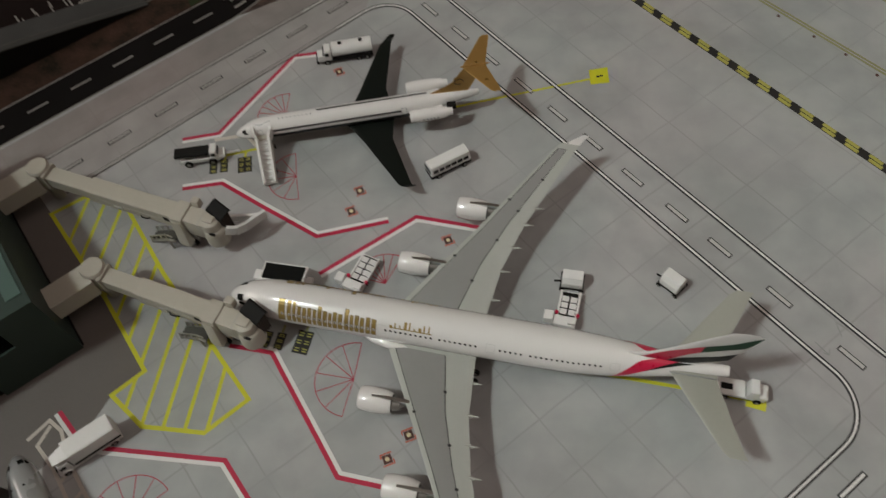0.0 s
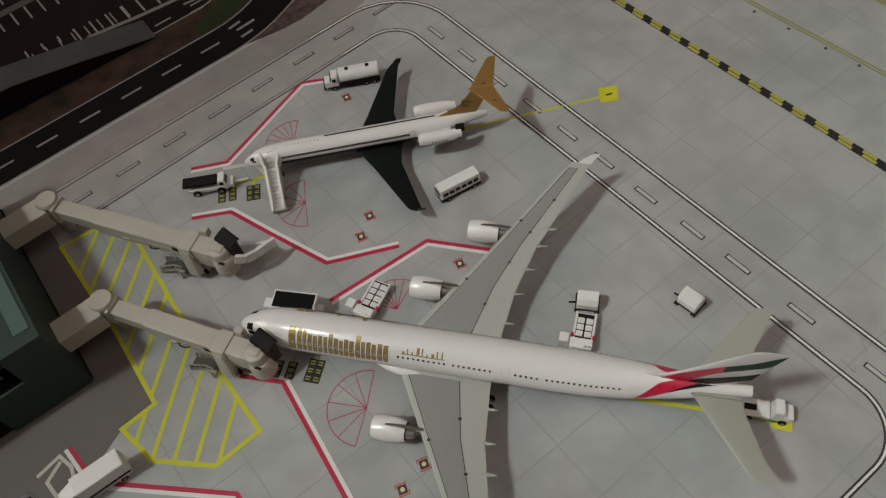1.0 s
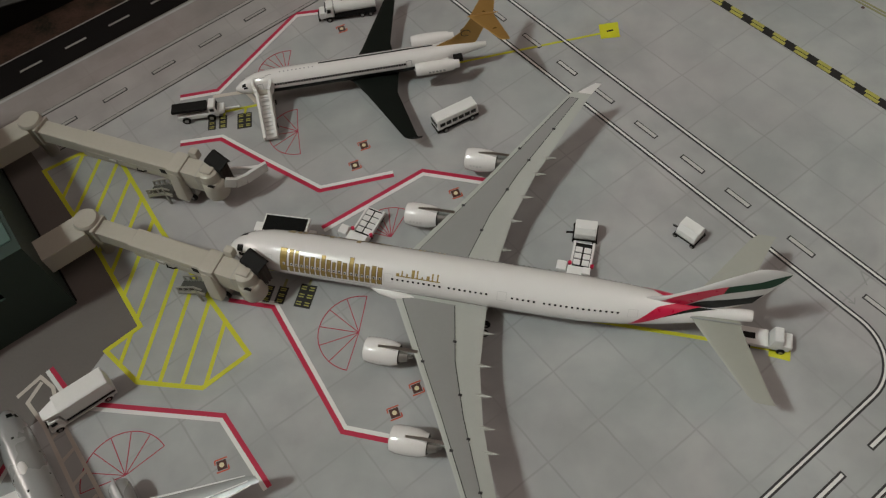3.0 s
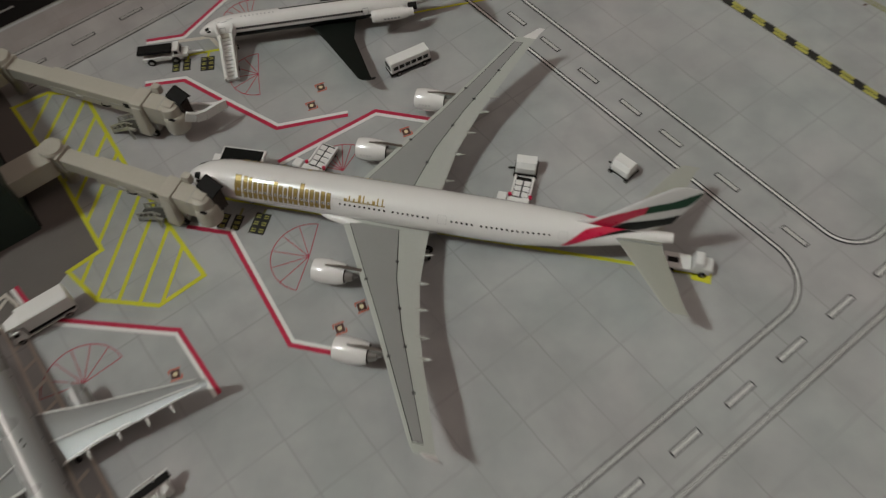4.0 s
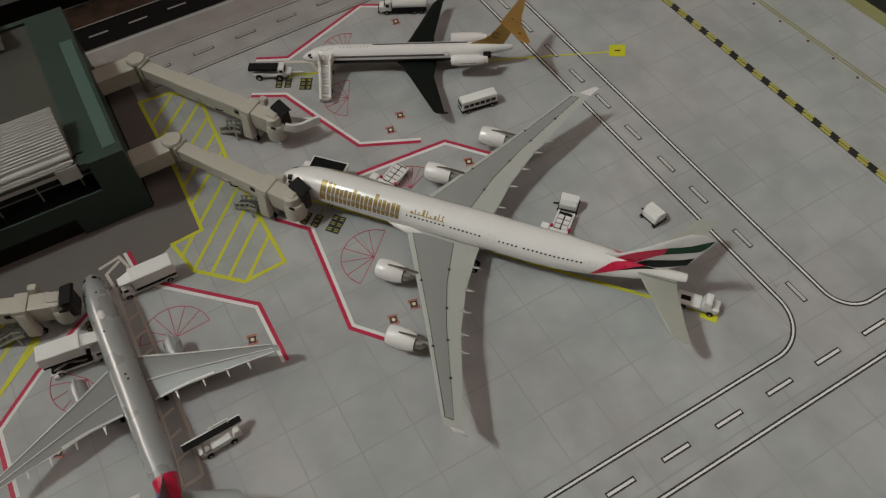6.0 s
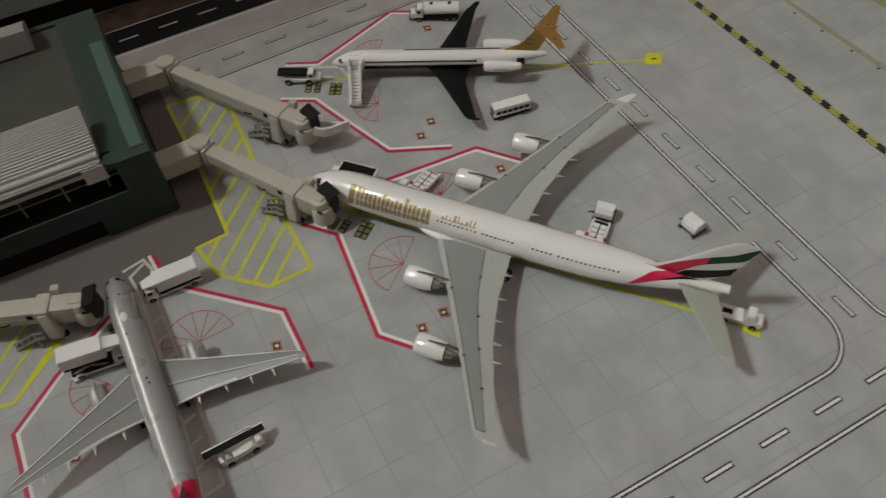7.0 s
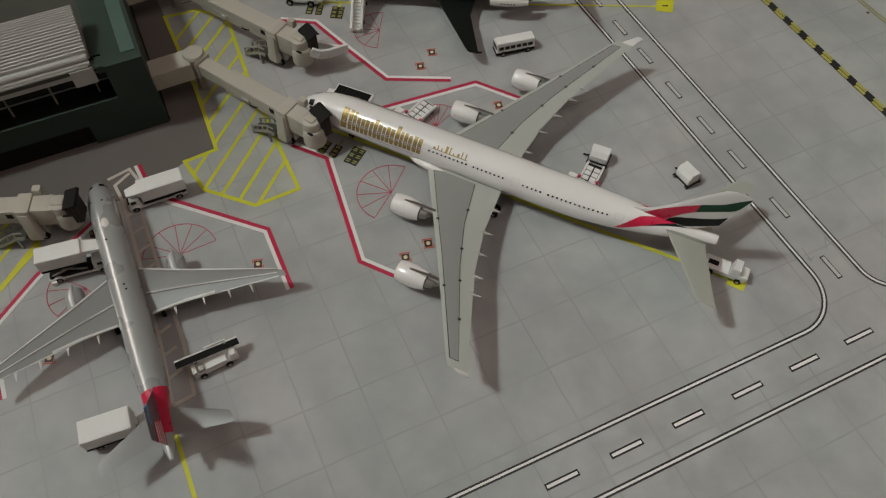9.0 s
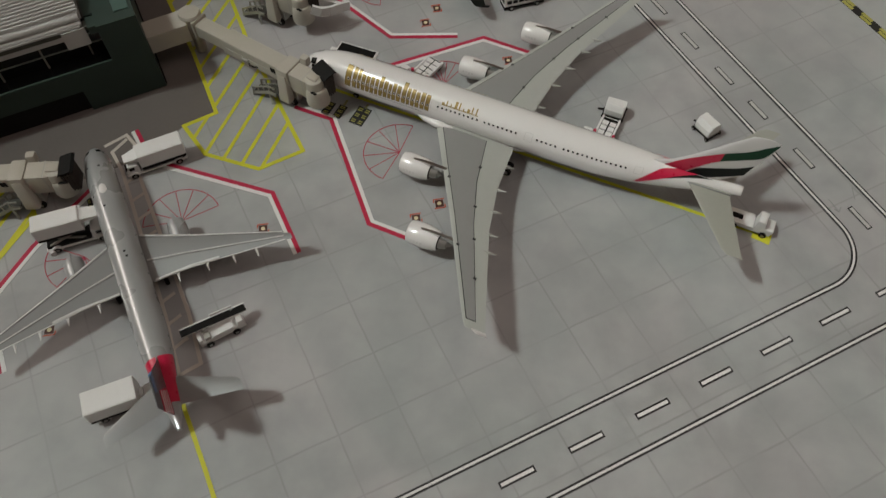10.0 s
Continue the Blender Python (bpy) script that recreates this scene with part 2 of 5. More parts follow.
WOOD = surface("dark_wood", (0.16, 0.10, 0.065), 0.5, vary=0.25, scale=6, fine=80)
BLIND_GLOW, _, glow = node_material("blind_glow")
glow.inputs["Emission Color"].default_value = (1.0, 0.9, 0.75, 1)
glow.inputs["Emission Strength"].default_value = 0.6

# ---- mesh helpers: all shapes are given in centimetres ----


def part(name, bm, material, parent=None, label="", smooth=False, angle=35):
    """Links a bmesh as one mesh object under a thing or a part."""
    bmesh.ops.recalc_face_normals(bm, faces=bm.faces[:])
    me = bpy.data.meshes.new(name)
    bmesh.ops.scale(bm, vec=(CM, CM, CM), verts=bm.verts[:])
    if smooth:
        for f in bm.faces:
            f.smooth = True
        for e in bm.edges:
            if len(e.link_faces) == 2 and e.calc_face_angle(0) > radians(angle):
                e.smooth = False
    bm.to_mesh(me)
    bm.free()
    for mt in material if isinstance(material, (list, tuple)) else (material,):
        me.materials.append(mt)
    ob = new(name, me)
    ob.parent = parent
    if label:
        ob["label"] = label
    return ob


def thing(name, x, y, turn, label, category, group="", z=0.0, kind="", scale=(1, 1, 1)):
    ob = new(name)
    ob.empty_display_size = 0.005
    ob.matrix_world = pose(x * CM, y * CM, z * CM, 0, 0, turn)
    ob.scale = scale
    return tagged(ob, label, category, group, kind)


def box(bm, x0, x1, y0, y1, z0, z1, bevel=0.0, top=(0, 0), shift=(0, 0)):
    """A box; top: how far its upper face draws in along x and y; shift: how far that face moves."""
    (tx, ty), (sx, sy) = top, shift
    low = [bm.verts.new(p) for p in ((x0, y0, z0), (x1, y0, z0), (x1, y1, z0), (x0, y1, z0))]
    high = [bm.verts.new(p) for p in ((x0 + tx + sx, y0 + ty + sy, z1), (x1 - tx + sx, y0 + ty + sy, z1), (x1 - tx + sx, y1 - ty + sy, z1), (x0 + tx + sx, y1 - ty + sy, z1))]
    faces = [bm.faces.new(low[::-1]), bm.faces.new(high)]
    for i in range(4):
        j = (i + 1) % 4
        faces.append(bm.faces.new((low[i], low[j], high[j], high[i])))
    if bevel:
        edges = {e for f in faces for e in f.edges}
        bmesh.ops.bevel(bm, geom=list(edges), offset=bevel, segments=2, affect="EDGES", profile=0.6)
    return bm


def boxed(*args, **kw):
    return box(bmesh.new(), *args, **kw)


def loft(bm, rings, caps=True):
    """Skins closed rings of equal length."""
    made = [[bm.verts.new(p) for p in ring] for ring in rings]
    n = len(made[0])
    for a, b in zip(made, made[1:]):
        for i in range(n):
            j = (i + 1) % n
            bm.faces.new((a[i], a[j], b[j], b[i]))
    if caps:
        bm.faces.new(made[0][::-1])
        bm.faces.new(made[-1])
    return bm


def body_of(sections, segs=32, squash=1.0):
    """A fuselage or nacelle along x from rows of x, radius, centre z (and centre y)."""
    rings = []
    for x, r, z, *rest in sections:
        y = rest[0] if rest else 0
        rings.append([(x, y + r * math.sin(2 * math.pi * i / segs), z + squash * r * math.cos(2 * math.pi * i / segs)) for i in range(segs)])
    return loft(bmesh.new(), rings)


def rod(bm, a, b, r, r2=None, segs=10):
    a, b = Vector(a), Vector(b)
    q = (b - a).to_track_quat("Z", "Y")
    rings = []
    for p, rr in ((a, r), (b, r if r2 is None else r2)):
        rings.append([p + q @ Vector((rr * math.cos(2 * math.pi * i / segs), rr * math.sin(2 * math.pi * i / segs), 0)) for i in range(segs)])
    return loft(bm, rings)


def beam(bm, a, b, w, h):
    """A square bar from a to b, w wide across and h deep."""
    a, b = Vector(a), Vector(b)
    d = (b - a).normalized()
    side = d.cross(Vector((0, 0, 1)))
    side = side.normalized() if side.length > 1e-4 else Vector((0, 1, 0))
    up = side.cross(d)
    rings = [[p + side * sx * w / 2 + up * sz * h / 2 for sx, sz in ((-1, -1), (1, -1), (1, 1), (-1, 1))] for p in (a, b)]
    return loft(bm, rings)


def wheel(parent, x, y, r, w, name="wheel"):
    bm = bmesh.new()
    prof = [(-w / 2, r * 0.82), (-w / 2 + w * 0.2, r), (w / 2 - w * 0.2, r), (w / 2, r * 0.82)]
    rings = [[(x + rr * math.cos(2 * math.pi * i / 16), y + yy, r + rr * math.sin(2 * math.pi * i / 16)) for i in range(16)] for yy, rr in prof]
    tyre = part(name, loft(bm, rings), BLACK_RUBBER, parent, smooth=True)
    bm = bmesh.new()
    s = 1 if y > 0 else -1
    rod(bm, (x, y + s * w * 0.3, r), (x, y + s * (w / 2 + 0.008), r), r * 0.5, segs=12)
    part("rim", bm, STEEL, tyre)
    return tyre


def airfoil(le, te, y, z, thick, segs=10):
    """A ring in the x z plane at span y, from leading to trailing edge."""
    c = te - le
    pts = []
    for i in range(segs + 1):
        f = 0.5 - 0.5 * math.cos(math.pi * i / segs)
        pts.append((le + c * f, y, z + thick * 2.6 * (math.sqrt(f) * (1 - f) * 0.9 + 0.03 * (1 - f))))
    for i in range(segs - 1, 0, -1):
        f = 0.5 - 0.5 * math.cos(math.pi * i / segs)
        pts.append((le + c * f, y, z - thick * 1.1 * math.sqrt(f) * (1 - f)))
    return pts


def wing_of(rows, side=1):
    """rows: le, te, y, z, thickness."""
    return loft(bmesh.new(), [airfoil(le, te, side * y, z, th) for le, te, y, z, th in rows])


def strip(bm, pts, w, z, h=0.012, off=0.0, closed=False):
    """A flat band w wide along a polyline, mitred, lying at height z; off shifts it to the left."""
    pts = [Vector(p) for p in pts]
    n = len(pts)
    rows = []
    for i, p in enumerate(pts):
        a = pts[i - 1] if i or closed else None
        b = pts[(i + 1) % n] if i < n - 1 or closed else None
        d1 = (p - a).normalized() if a is not None else None
        d2 = (b - p).normalized() if b is not None else None
        d1, d2 = d1 or d2, d2 or d1
        n1, n2 = Vector((-d1.y, d1.x)), Vector((-d2.y, d2.x))
        m = (n1 + n2).normalized()
        k = 1 / max(0.4, m.dot(n1))
        rows.append((p + m * k * (off + w / 2), p + m * k * (off - w / 2)))
    top = [(bm.verts.new((l.x, l.y, z + h)), bm.verts.new((r.x, r.y, z + h))) for l, r in rows]
    low = [(bm.verts.new((l.x, l.y, z)), bm.verts.new((r.x, r.y, z))) for l, r in rows]
    idx = list(range(n)) + ([0] if closed else [])
    for i, j in zip(idx, idx[1:]):
        bm.faces.new((top[i][1], top[j][1], top[j][0], top[i][0]))
        bm.faces.new((top[i][0], top[j][0], low[j][0], low[i][0]))
        bm.faces.new((low[i][1], low[j][1], top[j][1], top[i][1]))
    if not closed:
        bm.faces.new((top[0][0], low[0][0], low[0][1], top[0][1]))
        bm.faces.new((top[-1][1], low[-1][1], low[-1][0], top[-1][0]))
    return bm


def plate(bm, pts, z, h=0.012):
    low = [bm.verts.new((x, y, z)) for x, y in pts]
    high = [bm.verts.new((x, y, z + h)) for x, y in pts]
    bm.faces.new(high)
    for i in range(len(pts)):
        j = (i + 1) % len(pts)
        bm.faces.new((low[i], low[j], high[j], high[i]))
    return bm


def rounded(pts, radii, steps=12):
    """A polyline whose inner corners are turned into arcs."""
    out = [Vector(pts[0])]
    for i in range(1, len(pts) - 1):
        a, p, b = Vector(pts[i - 1]), Vector(pts[i]), Vector(pts[i + 1])
        d1, d2, r = (a - p).normalized(), (b - p).normalized(), radii[i - 1]
        half = d1.angle(d2) / 2
        cut = r / math.tan(half)
        mid = (d1 + d2).normalized()
        c = p + mid * (r / math.sin(half))
        s, e = p + d1 * cut - c, p + d2 * cut - c
        turn = math.atan2(s.x * e.y - s.y * e.x, s.dot(e))
        for k in range(steps + 1):
            ang = turn * k / steps
            out.append(c + Vector((s.x * math.cos(ang) - s.y * math.sin(ang), s.x * math.sin(ang) + s.y * math.cos(ang))))
    out.append(Vector(pts[-1]))
    return out


def hull_at(sections, x):
    """Radius and centre height of a fuselage at x."""
    for (xa, ra, za, *_), (xb, rb, zb, *_) in zip(sections, sections[1:]):
        if xa <= x <= xb:
            f = (x - xa) / (xb - xa)
            return ra + f * (rb - ra), za + f * (zb - za)
    return sections[-1][1:3]


def hull_patch(bm, sections, x0, x1, a0, a1, lift=0.012, nx=4, na=6, side=-1):
    """A patch that hugs a fuselage: x from x0 to x1, angle from the crown a0 to a1 in degrees, on one side."""
    grid = []
    for i in range(nx + 1):
        x = x0 + (x1 - x0) * i / nx
        r, z = hull_at(sections, x)
        grid.append([bm.verts.new((x, side * (r + lift) * math.sin(radians(a0 + (a1 - a0) * k / na)), z + (r + lift) * math.cos(radians(a0 + (a1 - a0) * k / na)))) for k in range(na + 1)])
    for a, b in zip(grid, grid[1:]):
        for k in range(na):
            bm.faces.new((a[k], b[k], b[k + 1], a[k + 1]))
    return bm


# ---- the room and the table ----
room = []
for nm, args in (("wall_north", (-310, 210, 200, 206, -74, 215)), ("wall_south", (-310, 210, -206, -200, -74, 215)), ("wall_west", (-316, -310, -206, 206, -74, 215)), ("wall_east", (210, 216, -206, 206, -74, 215))):
    tagged(part(nm, boxed(*args), WALL_PAINT), "plain cream painted room wall", "wall", kind="structure")
win = tagged(part("fill_window", boxed(-310, -309.4, WINDOW_FILL_AT[1] - 68, WINDOW_FILL_AT[1] + 68, WINDOW_FILL_AT[2] - 68, min(213, WINDOW_FILL_AT[2] + 52)), BLIND_GLOW), "unseen bright window with a pale blind, added as fill light", "window", kind="structure")
for dy in (-71, 0, 71):
    part("window_frame", boxed(-310, -306, WINDOW_FILL_AT[1] + dy - 3, WINDOW_FILL_AT[1] + dy + 3, WINDOW_FILL_AT[2] - 74, min(214, WINDOW_FILL_AT[2] + 54)), CEIL_PAINT, win)
part("window_sill", boxed(-310, -300, WINDOW_FILL_AT[1] - 78, WINDOW_FILL_AT[1] + 78, WINDOW_FILL_AT[2] - 79, WINDOW_FILL_AT[2] - 74.5), CEIL_PAINT, win)
tagged(part("floor", boxed(-316, 216, -206, 206, -80, -74), WOOD), "dark wooden room floor", "floor", kind="structure")
tagged(part("ceiling", boxed(-316, 216, -206, 206, 215, 221), CEIL_PAINT), "white painted room ceiling", "ceiling", kind="structure")
table = thing("table", 5, 14, 0, "dark wooden table that carries the model airport", "table", z=-75)
part("tabletop", boxed(-46, 46, -36, 42, 71.0, 74.4, bevel=0.3), WOOD, table)
for sx in (-42, 42):
    for sy in (-32, 38):
        part("leg", boxed(sx - 3, sx + 3, sy - 3, sy + 3, 1.02, 71.0, bevel=0.3), WOOD, table)

# ---- the printed mat and its markings ----
apron = tagged(part("ground", boxed(-36, 46, -18, 52, -0.58, 0), CONCRETE), "grey printed concrete apron mat with faint slab joints", "apron", kind="structure")
Z1 = 0.012


def ink(name, bm, material, label=""):
    return part(name, bm, material, apron, label)


# service road, verge, car park and the runway corner
road_mid = rounded([(-33.3, 11.56), (-8.75, 28.95), (-4.5, 35.8)], [7.0])
ink("road", strip(bmesh.new(), road_mid, 1.85, 0.0, h=Z1), ASPHALT, "black printed service road")
ink("road_edge_line", strip(bmesh.new(), road_mid, 0.07, Z1, off=-0.98), DULL_INK)
ink("road_edge_line", strip(bmesh.new(), road_mid, 0.06, Z1, off=0.92), DULL_INK)
dash_at = Vector((-13.6, 25.52))
rd = Vector((0.816, 0.578))
for k in range(-8, 3):
    c = dash_at + rd * (k * 2.0)
    ink("road_dash", strip(bmesh.new(), [c - rd * 0.48, c + rd * 0.48], 0.10, Z1), DULL_INK)
for a, b in (((-9.6, 28.95), (-9.12, 29.4)), ((-8.94, 28.32), (-8.47, 28.73)), ((-9.2, 28.80), (-8.46, 29.40))):
    ink("road_arrow", strip(bmesh.new(), [a, b], 0.13, Z1), DULL_INK)
ink("verge", strip(bmesh.new(), road_mid, 1.75, 0.0, h=Z1, off=1.82), VERGE, "brown printed verge with scrub")
ink("lawn", plate(bmesh.new(), [(-11.3, 29.4), (-11.0, 28.6), (-9.85, 29.5), (-8.95, 30.6), (-7.4, 33.0), (-8.8, 33.9), (-10.1, 31.3)], Z1, h=0.004), LAWN, "dark green printed lawn")
ink("scrub", plate(bmesh.new(), [(-9.3, 27.55), (-8.33, 27.95), (-7.07, 28.54), (-6.19, 29.11), (-5.05, 30.2), (-3.6, 32.4), (-2.2, 35.0), (-3.6, 35.6), (-5.3, 32.6), (-6.5, 30.6), (-7.5, 29.2), (-8.7, 27.95)], 0.0, h=0.008), SCRUB, "reddish brown printed scrub")
ink("car_park", plate(bmesh.new(), [(-35.5, 13.8), (-12.2, 29.2), (-9.3, 32.2), (-6.9, 36.2), (-13.5, 46.0), (-37.13, 34.71)], -0.004, h=Z1), CAR_PARK, "dark printed car park")
ink("road_edge_line", strip(bmesh.new(), road_mid, 0.07, Z1, off=2.74), DULL_INK)
for k in range(-1, 3):
    c = Vector((-12.85, 29.97)) + Vector((0.80, 0.60)) * (k * 1.9)
    ink("road_dash", strip(bmesh.new(), [c - rd * 0.42, c + rd * 0.42], 0.09, 0.008), DULL_INK)
for a, b in (((-11.56, 30.35), (-11.01, 30.73)), ((-12.01, 31.05), (-11.49, 31.29))):
    ink("road_arrow", strip(bmesh.new(), [a, b], 0.12, 0.008), DULL_INK)
ink("kerb_band", strip(bmesh.new(), [(-16.4, 29.45), (-14.26, 30.48), (-12.73, 31.3), (-10.9, 32.4)], 0.22, 0.008), KERB_PALE)
for k in range(-2, 7):
    p = Vector((-17.93 + 0.69 * k, 29.78 + 0.40 * k))
    ink("bay_line", strip(bmesh.new(), [p, p + Vector((0.60, -0.84)) * (0.5 if k < 1 else 1.02)], 0.09, 0.008), DULL_INK)
for k in range(8):
    p = Vector((-18.9 + 0.54 * k, 28.75 + 0.385 * k))
    ink("bay_line", strip(bmesh.new(), [p, p + Vector((0.60, -0.84)) * (0.35 + 0.09 * k)], 0.06, 0.008), DULL_INK)
for k in range(-5, 8):
    p = Vector((-20.77 + 0.58 * k, 31.85 + 0.40 * k))
    ink("bay_line", strip(bmesh.new(), [p, p + Vector((0.60, -0.82)) * 1.1], 0.09, 0.008), DULL_INK)
    ink("bay_line", strip(bmesh.new(), [p + Vector((-0.55, 0.75)), p + Vector((-1.2, 1.64))], 0.09, 0.008), DULL_INK)
ink("kerb_band", strip(bmesh.new(), [(-24.0, 30.0), (-21.05, 32.0), (-15.9, 35.6)], 0.45, 0.008), KERB_GREY)
ink("dimmed_margin", plate(bmesh.new(), [(-21.0, 16.7), (-4.0, 29.0), (-2.4, 31.0), (-2.6, 33.0), (-8.0, 28.1), (-27.0, 14.6), (-24.0, 12.5)], 0.0, h=0.003), DIMMED_PINK_CONCRETE, "pinkish grey margin beside the road, painted dim for light falloff")
ink("dimmed_lane", plate(bmesh.new(), [(-16.95, 16.98), (-3.0, 27.42), (-2.6, 29.0), (-3.2, 29.6), (-4.0, 29.0), (-21.0, 16.7)], 0.0, h=0.003), DIMMED_LANE_CONCRETE, "grey taxiway lane, painted half as dim for light falloff")

# taxiways
INNER = rounded([(-14.9, 18.51), (-1.83, 28.28), (13.23, 8.04), (-9.13, -7.81)], [1.5, 1.7])
OUTER = rounded([(-21, 16.7), (-1.52, 30.79), (14.56, 8.99), (29.77, 19.77)], [3.2, 1.2])
LOWER = [(-6.47, -8.22), (31.73, 18.97)]
for line in (INNER, OUTER, LOWER):
    ink("taxiway_line", strip(bmesh.new(), line, 0.20, 0.0, h=Z1), BLACK_INK)
    k = 2 if line is not LOWER else 0
    if k:
        turn_in = Vector(line[0]).lerp(Vector(line[1]), 0.9)
        ink("taxiway_line", strip(bmesh.new(), [line[0], turn_in], 0.13, Z1), GREY_FILL_INK, "grey taxiway line with black borders")
        line = [turn_in] + list(line[1:])
    ink("taxiway_line", strip(bmesh.new(), line, 0.07, Z1), WHITE_INK, "white taxiway line with black borders")


def lane_dash(x, y, ang, length=1.15, fill=WHITE_INK, wide=0.215):
    d = Vector((math.cos(radians(ang)), math.sin(radians(ang))))
    c = Vector((x, y))
    dash = ink("taxiway_dash", strip(bmesh.new(), [c - d * length / 2, c + d * length / 2], wide, 0.0, h=Z1), BLACK_INK)
    part("dash_fill", strip(bmesh.new(), [c - d * (length / 2 - 0.05), c + d * (length / 2 - 0.05)], wide - (0.12 if fill is WHITE_INK else 0.08), Z1), fill, dash)


for k in range(8):
    lane_dash(-14.73 + 1.748 * k, 19.91 + 1.316 * k, 37.0, 1.05, GREY_FILL_INK, 0.19)
for x, y in ((-0.12, 27.19), (1.13, 25.59), (2.32, 23.98), (3.57, 22.34), (4.75, 20.73), (5.91, 19.2), (7.16, 17.42), (8.47, 15.73), (9.66, 14.18), (11.18, 12.13), (12.86, 9.83)):
    lane_dash(x, y, -53.1, 1.0, PALE_INK, 0.20)
for k in range(-5, 6):
    lane_dash(11.70 + 1.856 * k, 5.88 + 1.322 * k, 35.5)

# hold lines: black bands with pairs of yellow bars


def hold_line(a, b):
    a, b = Vector(a), Vector(b)
    d = (b - a).normalized()
    band = ink("hold_line", strip(bmesh.new(), [a, b], 0.36, 0.0, h=Z1), BLACK_INK, "black hold line with yellow bars")
    s = 0.92
    while s < (b - a).length:
        for o in (-0.092, 0.092):
            c = a + d * (s - o * 0.5)
            part("yellow_bar", strip(bmesh.new(), [c - d * 0.28, c + d * 0.28], 0.145, Z1, off=o), HOLD_YELLOW, band)
        s += 1.0113


hold_line((5.01, 31.74), (22.54, 8.71))
hold_line((10.81, -2.82), (26.29, 8.33))
thin = [(9.3, 32.13), (13.96, 26.19), (17.83, 21.38), (22.71, 15.6), (26.18, 11.48)]
ink("yellow_line", strip(bmesh.new(), thin, 0.085, 0.0, off=0.075), OLIVE_INK)
ink("yellow_line", strip(bmesh.new(), thin, 0.085, 0.0, off=-0.075), OLIVE_INK)
for x, y in ((12.3, 27.61), (13.37, 26.33), (14.45, 25.1), (15.54, 23.78), (16.49, 22.66), (17.34, 21.46), (18.44, 20.23)):
    ink("light_mark", plate(bmesh.new(), [(x + 0.07 * math.cos(a), y + 0.07 * math.sin(a)) for a in [k * math.pi / 5 for k in range(10)]], 0.0), PIT_BROWN)
rw = [Vector((11.27, 34.88)), Vector((29.2, 12.74))]
ink("runway", strip(bmesh.new(), rw, 4.0, 0.0, h=Z1, off=2.80), RUNWAY_BLACK, "black printed runway with white lines and an olive edge")
ink("runway_edge", strip(bmesh.new(), rw, 0.82, 0.0, h=Z1 * 0.9, off=0.41), OLIVE_INK, "olive band along the runway")
ink("runway_line", strip(bmesh.new(), rw, 0.10, Z1, off=2.97), DULL_INK)
ink("runway_line", strip(bmesh.new(), rw, 0.08, Z1, off=4.68), DULL_INK)
way = (rw[1] - rw[0]).normalized()
aside = Vector((-way.y, way.x))
for k in range(-3, 5):
    p = rw[0] + way * (13.0 + 2.13 * k) + aside * 3.90
    ink("runway_dash", strip(bmesh.new(), [p - way * 0.5, p + way * 0.5], 0.13, Z1), DULL_INK)
ink("runway_verge", strip(bmesh.new(), rw, 1.80, 0.0, h=Z1 * 0.9, off=5.70), VERGE_OLIVE, "dark olive printed grass beside the runway")
ink("field", strip(bmesh.new(), rw, 9.0, 0.0, h=Z1 * 0.9, off=11.10), EARTH, "orange brown printed field")
# a yellow sign of two bars and a dark one with yellow bars
e1, e2 = Vector((0.63, -0.777)), Vector((0.777, 0.63))
for x, y, plate_ink in ((21.28, 15.48, YELLOW_INK), (22.4, 16.29, BLACK_INK)):
    c = Vector((x, y))
    sign = ink("ground_sign", strip(bmesh.new(), [c - e1 * 0.30, c + e1 * 0.30], 0.52, 0.0, h=Z1), plate_ink, "printed yellow and black ground sign")
    for o in (-0.13, 0.13):
        part("sign_bar", strip(bmesh.new(), [c + e2 * o - e1 * 0.2, c + e2 * o + e1 * 0.2], 0.07, Z1), BLACK_INK if plate_ink is YELLOW_INK else YELLOW_INK, sign)

# darker brown concrete round the terminal: print plus the terminal's shade, painted in
ink("terminal_lane", plate(bmesh.new(), [(-16.5, 19.6), (-15.02, 17.66), (-12.1, 13.71), (-10.26, 10.91), (-11.25, 10.11), (-12.0, 8.7), (-13.35, 7.6), (-14.9, 6.6), (-15.84, 6.64), (-19.37, 5.06), (-27, 1.6), (-33, 8), (-31.5, 11.9)], 0.0, h=0.005), BROWN_SHADED_CONCRETE, "brown printed lane beside the terminal, with shade painted in")

# red and white stand lines


def stand_line(pts, inner):
    """inner: 1 where the white band lies to the left of the line's way, -1 to the right."""
    line = ink("stand_line", strip(bmesh.new(), pts, 0.15, 0.0), RED_INK, "red stand line with a white inner band")
    part("white_band", strip(bmesh.new(), pts, 0.13, 0.0, off=inner * 0.142), WHITE_INK, line)


stand_line([(-9.98, 18.41), (-8.45, 18.54), (-6.8, 17.34), (-4.61, 15.8), (-1.96, 16.24)], 1)
stand_line([(-4.45, 14.22), (-0.93, 16.35), (1.64, 15.62)], -1)
stand_line([(-7.43, 11.65), (-5.94, 11.28), (-3.56, 6.97), (-1.51, 6.42)], 1)
stand_line([(-12.93, 9.65), (-11.86, 8.42), (-7.16, 7.7), (-5.61, 5.49)], -1)
stand_line([(-10.32, 20.87), (-8.86, 21.05), (-6.03, 25.03), (-4.66, 25.11)], -1)
stand_line([(-13.56, -0.18), (-15.13, 2.01), (-14.54, 4.3), (-13.5, 6.96)], -1)


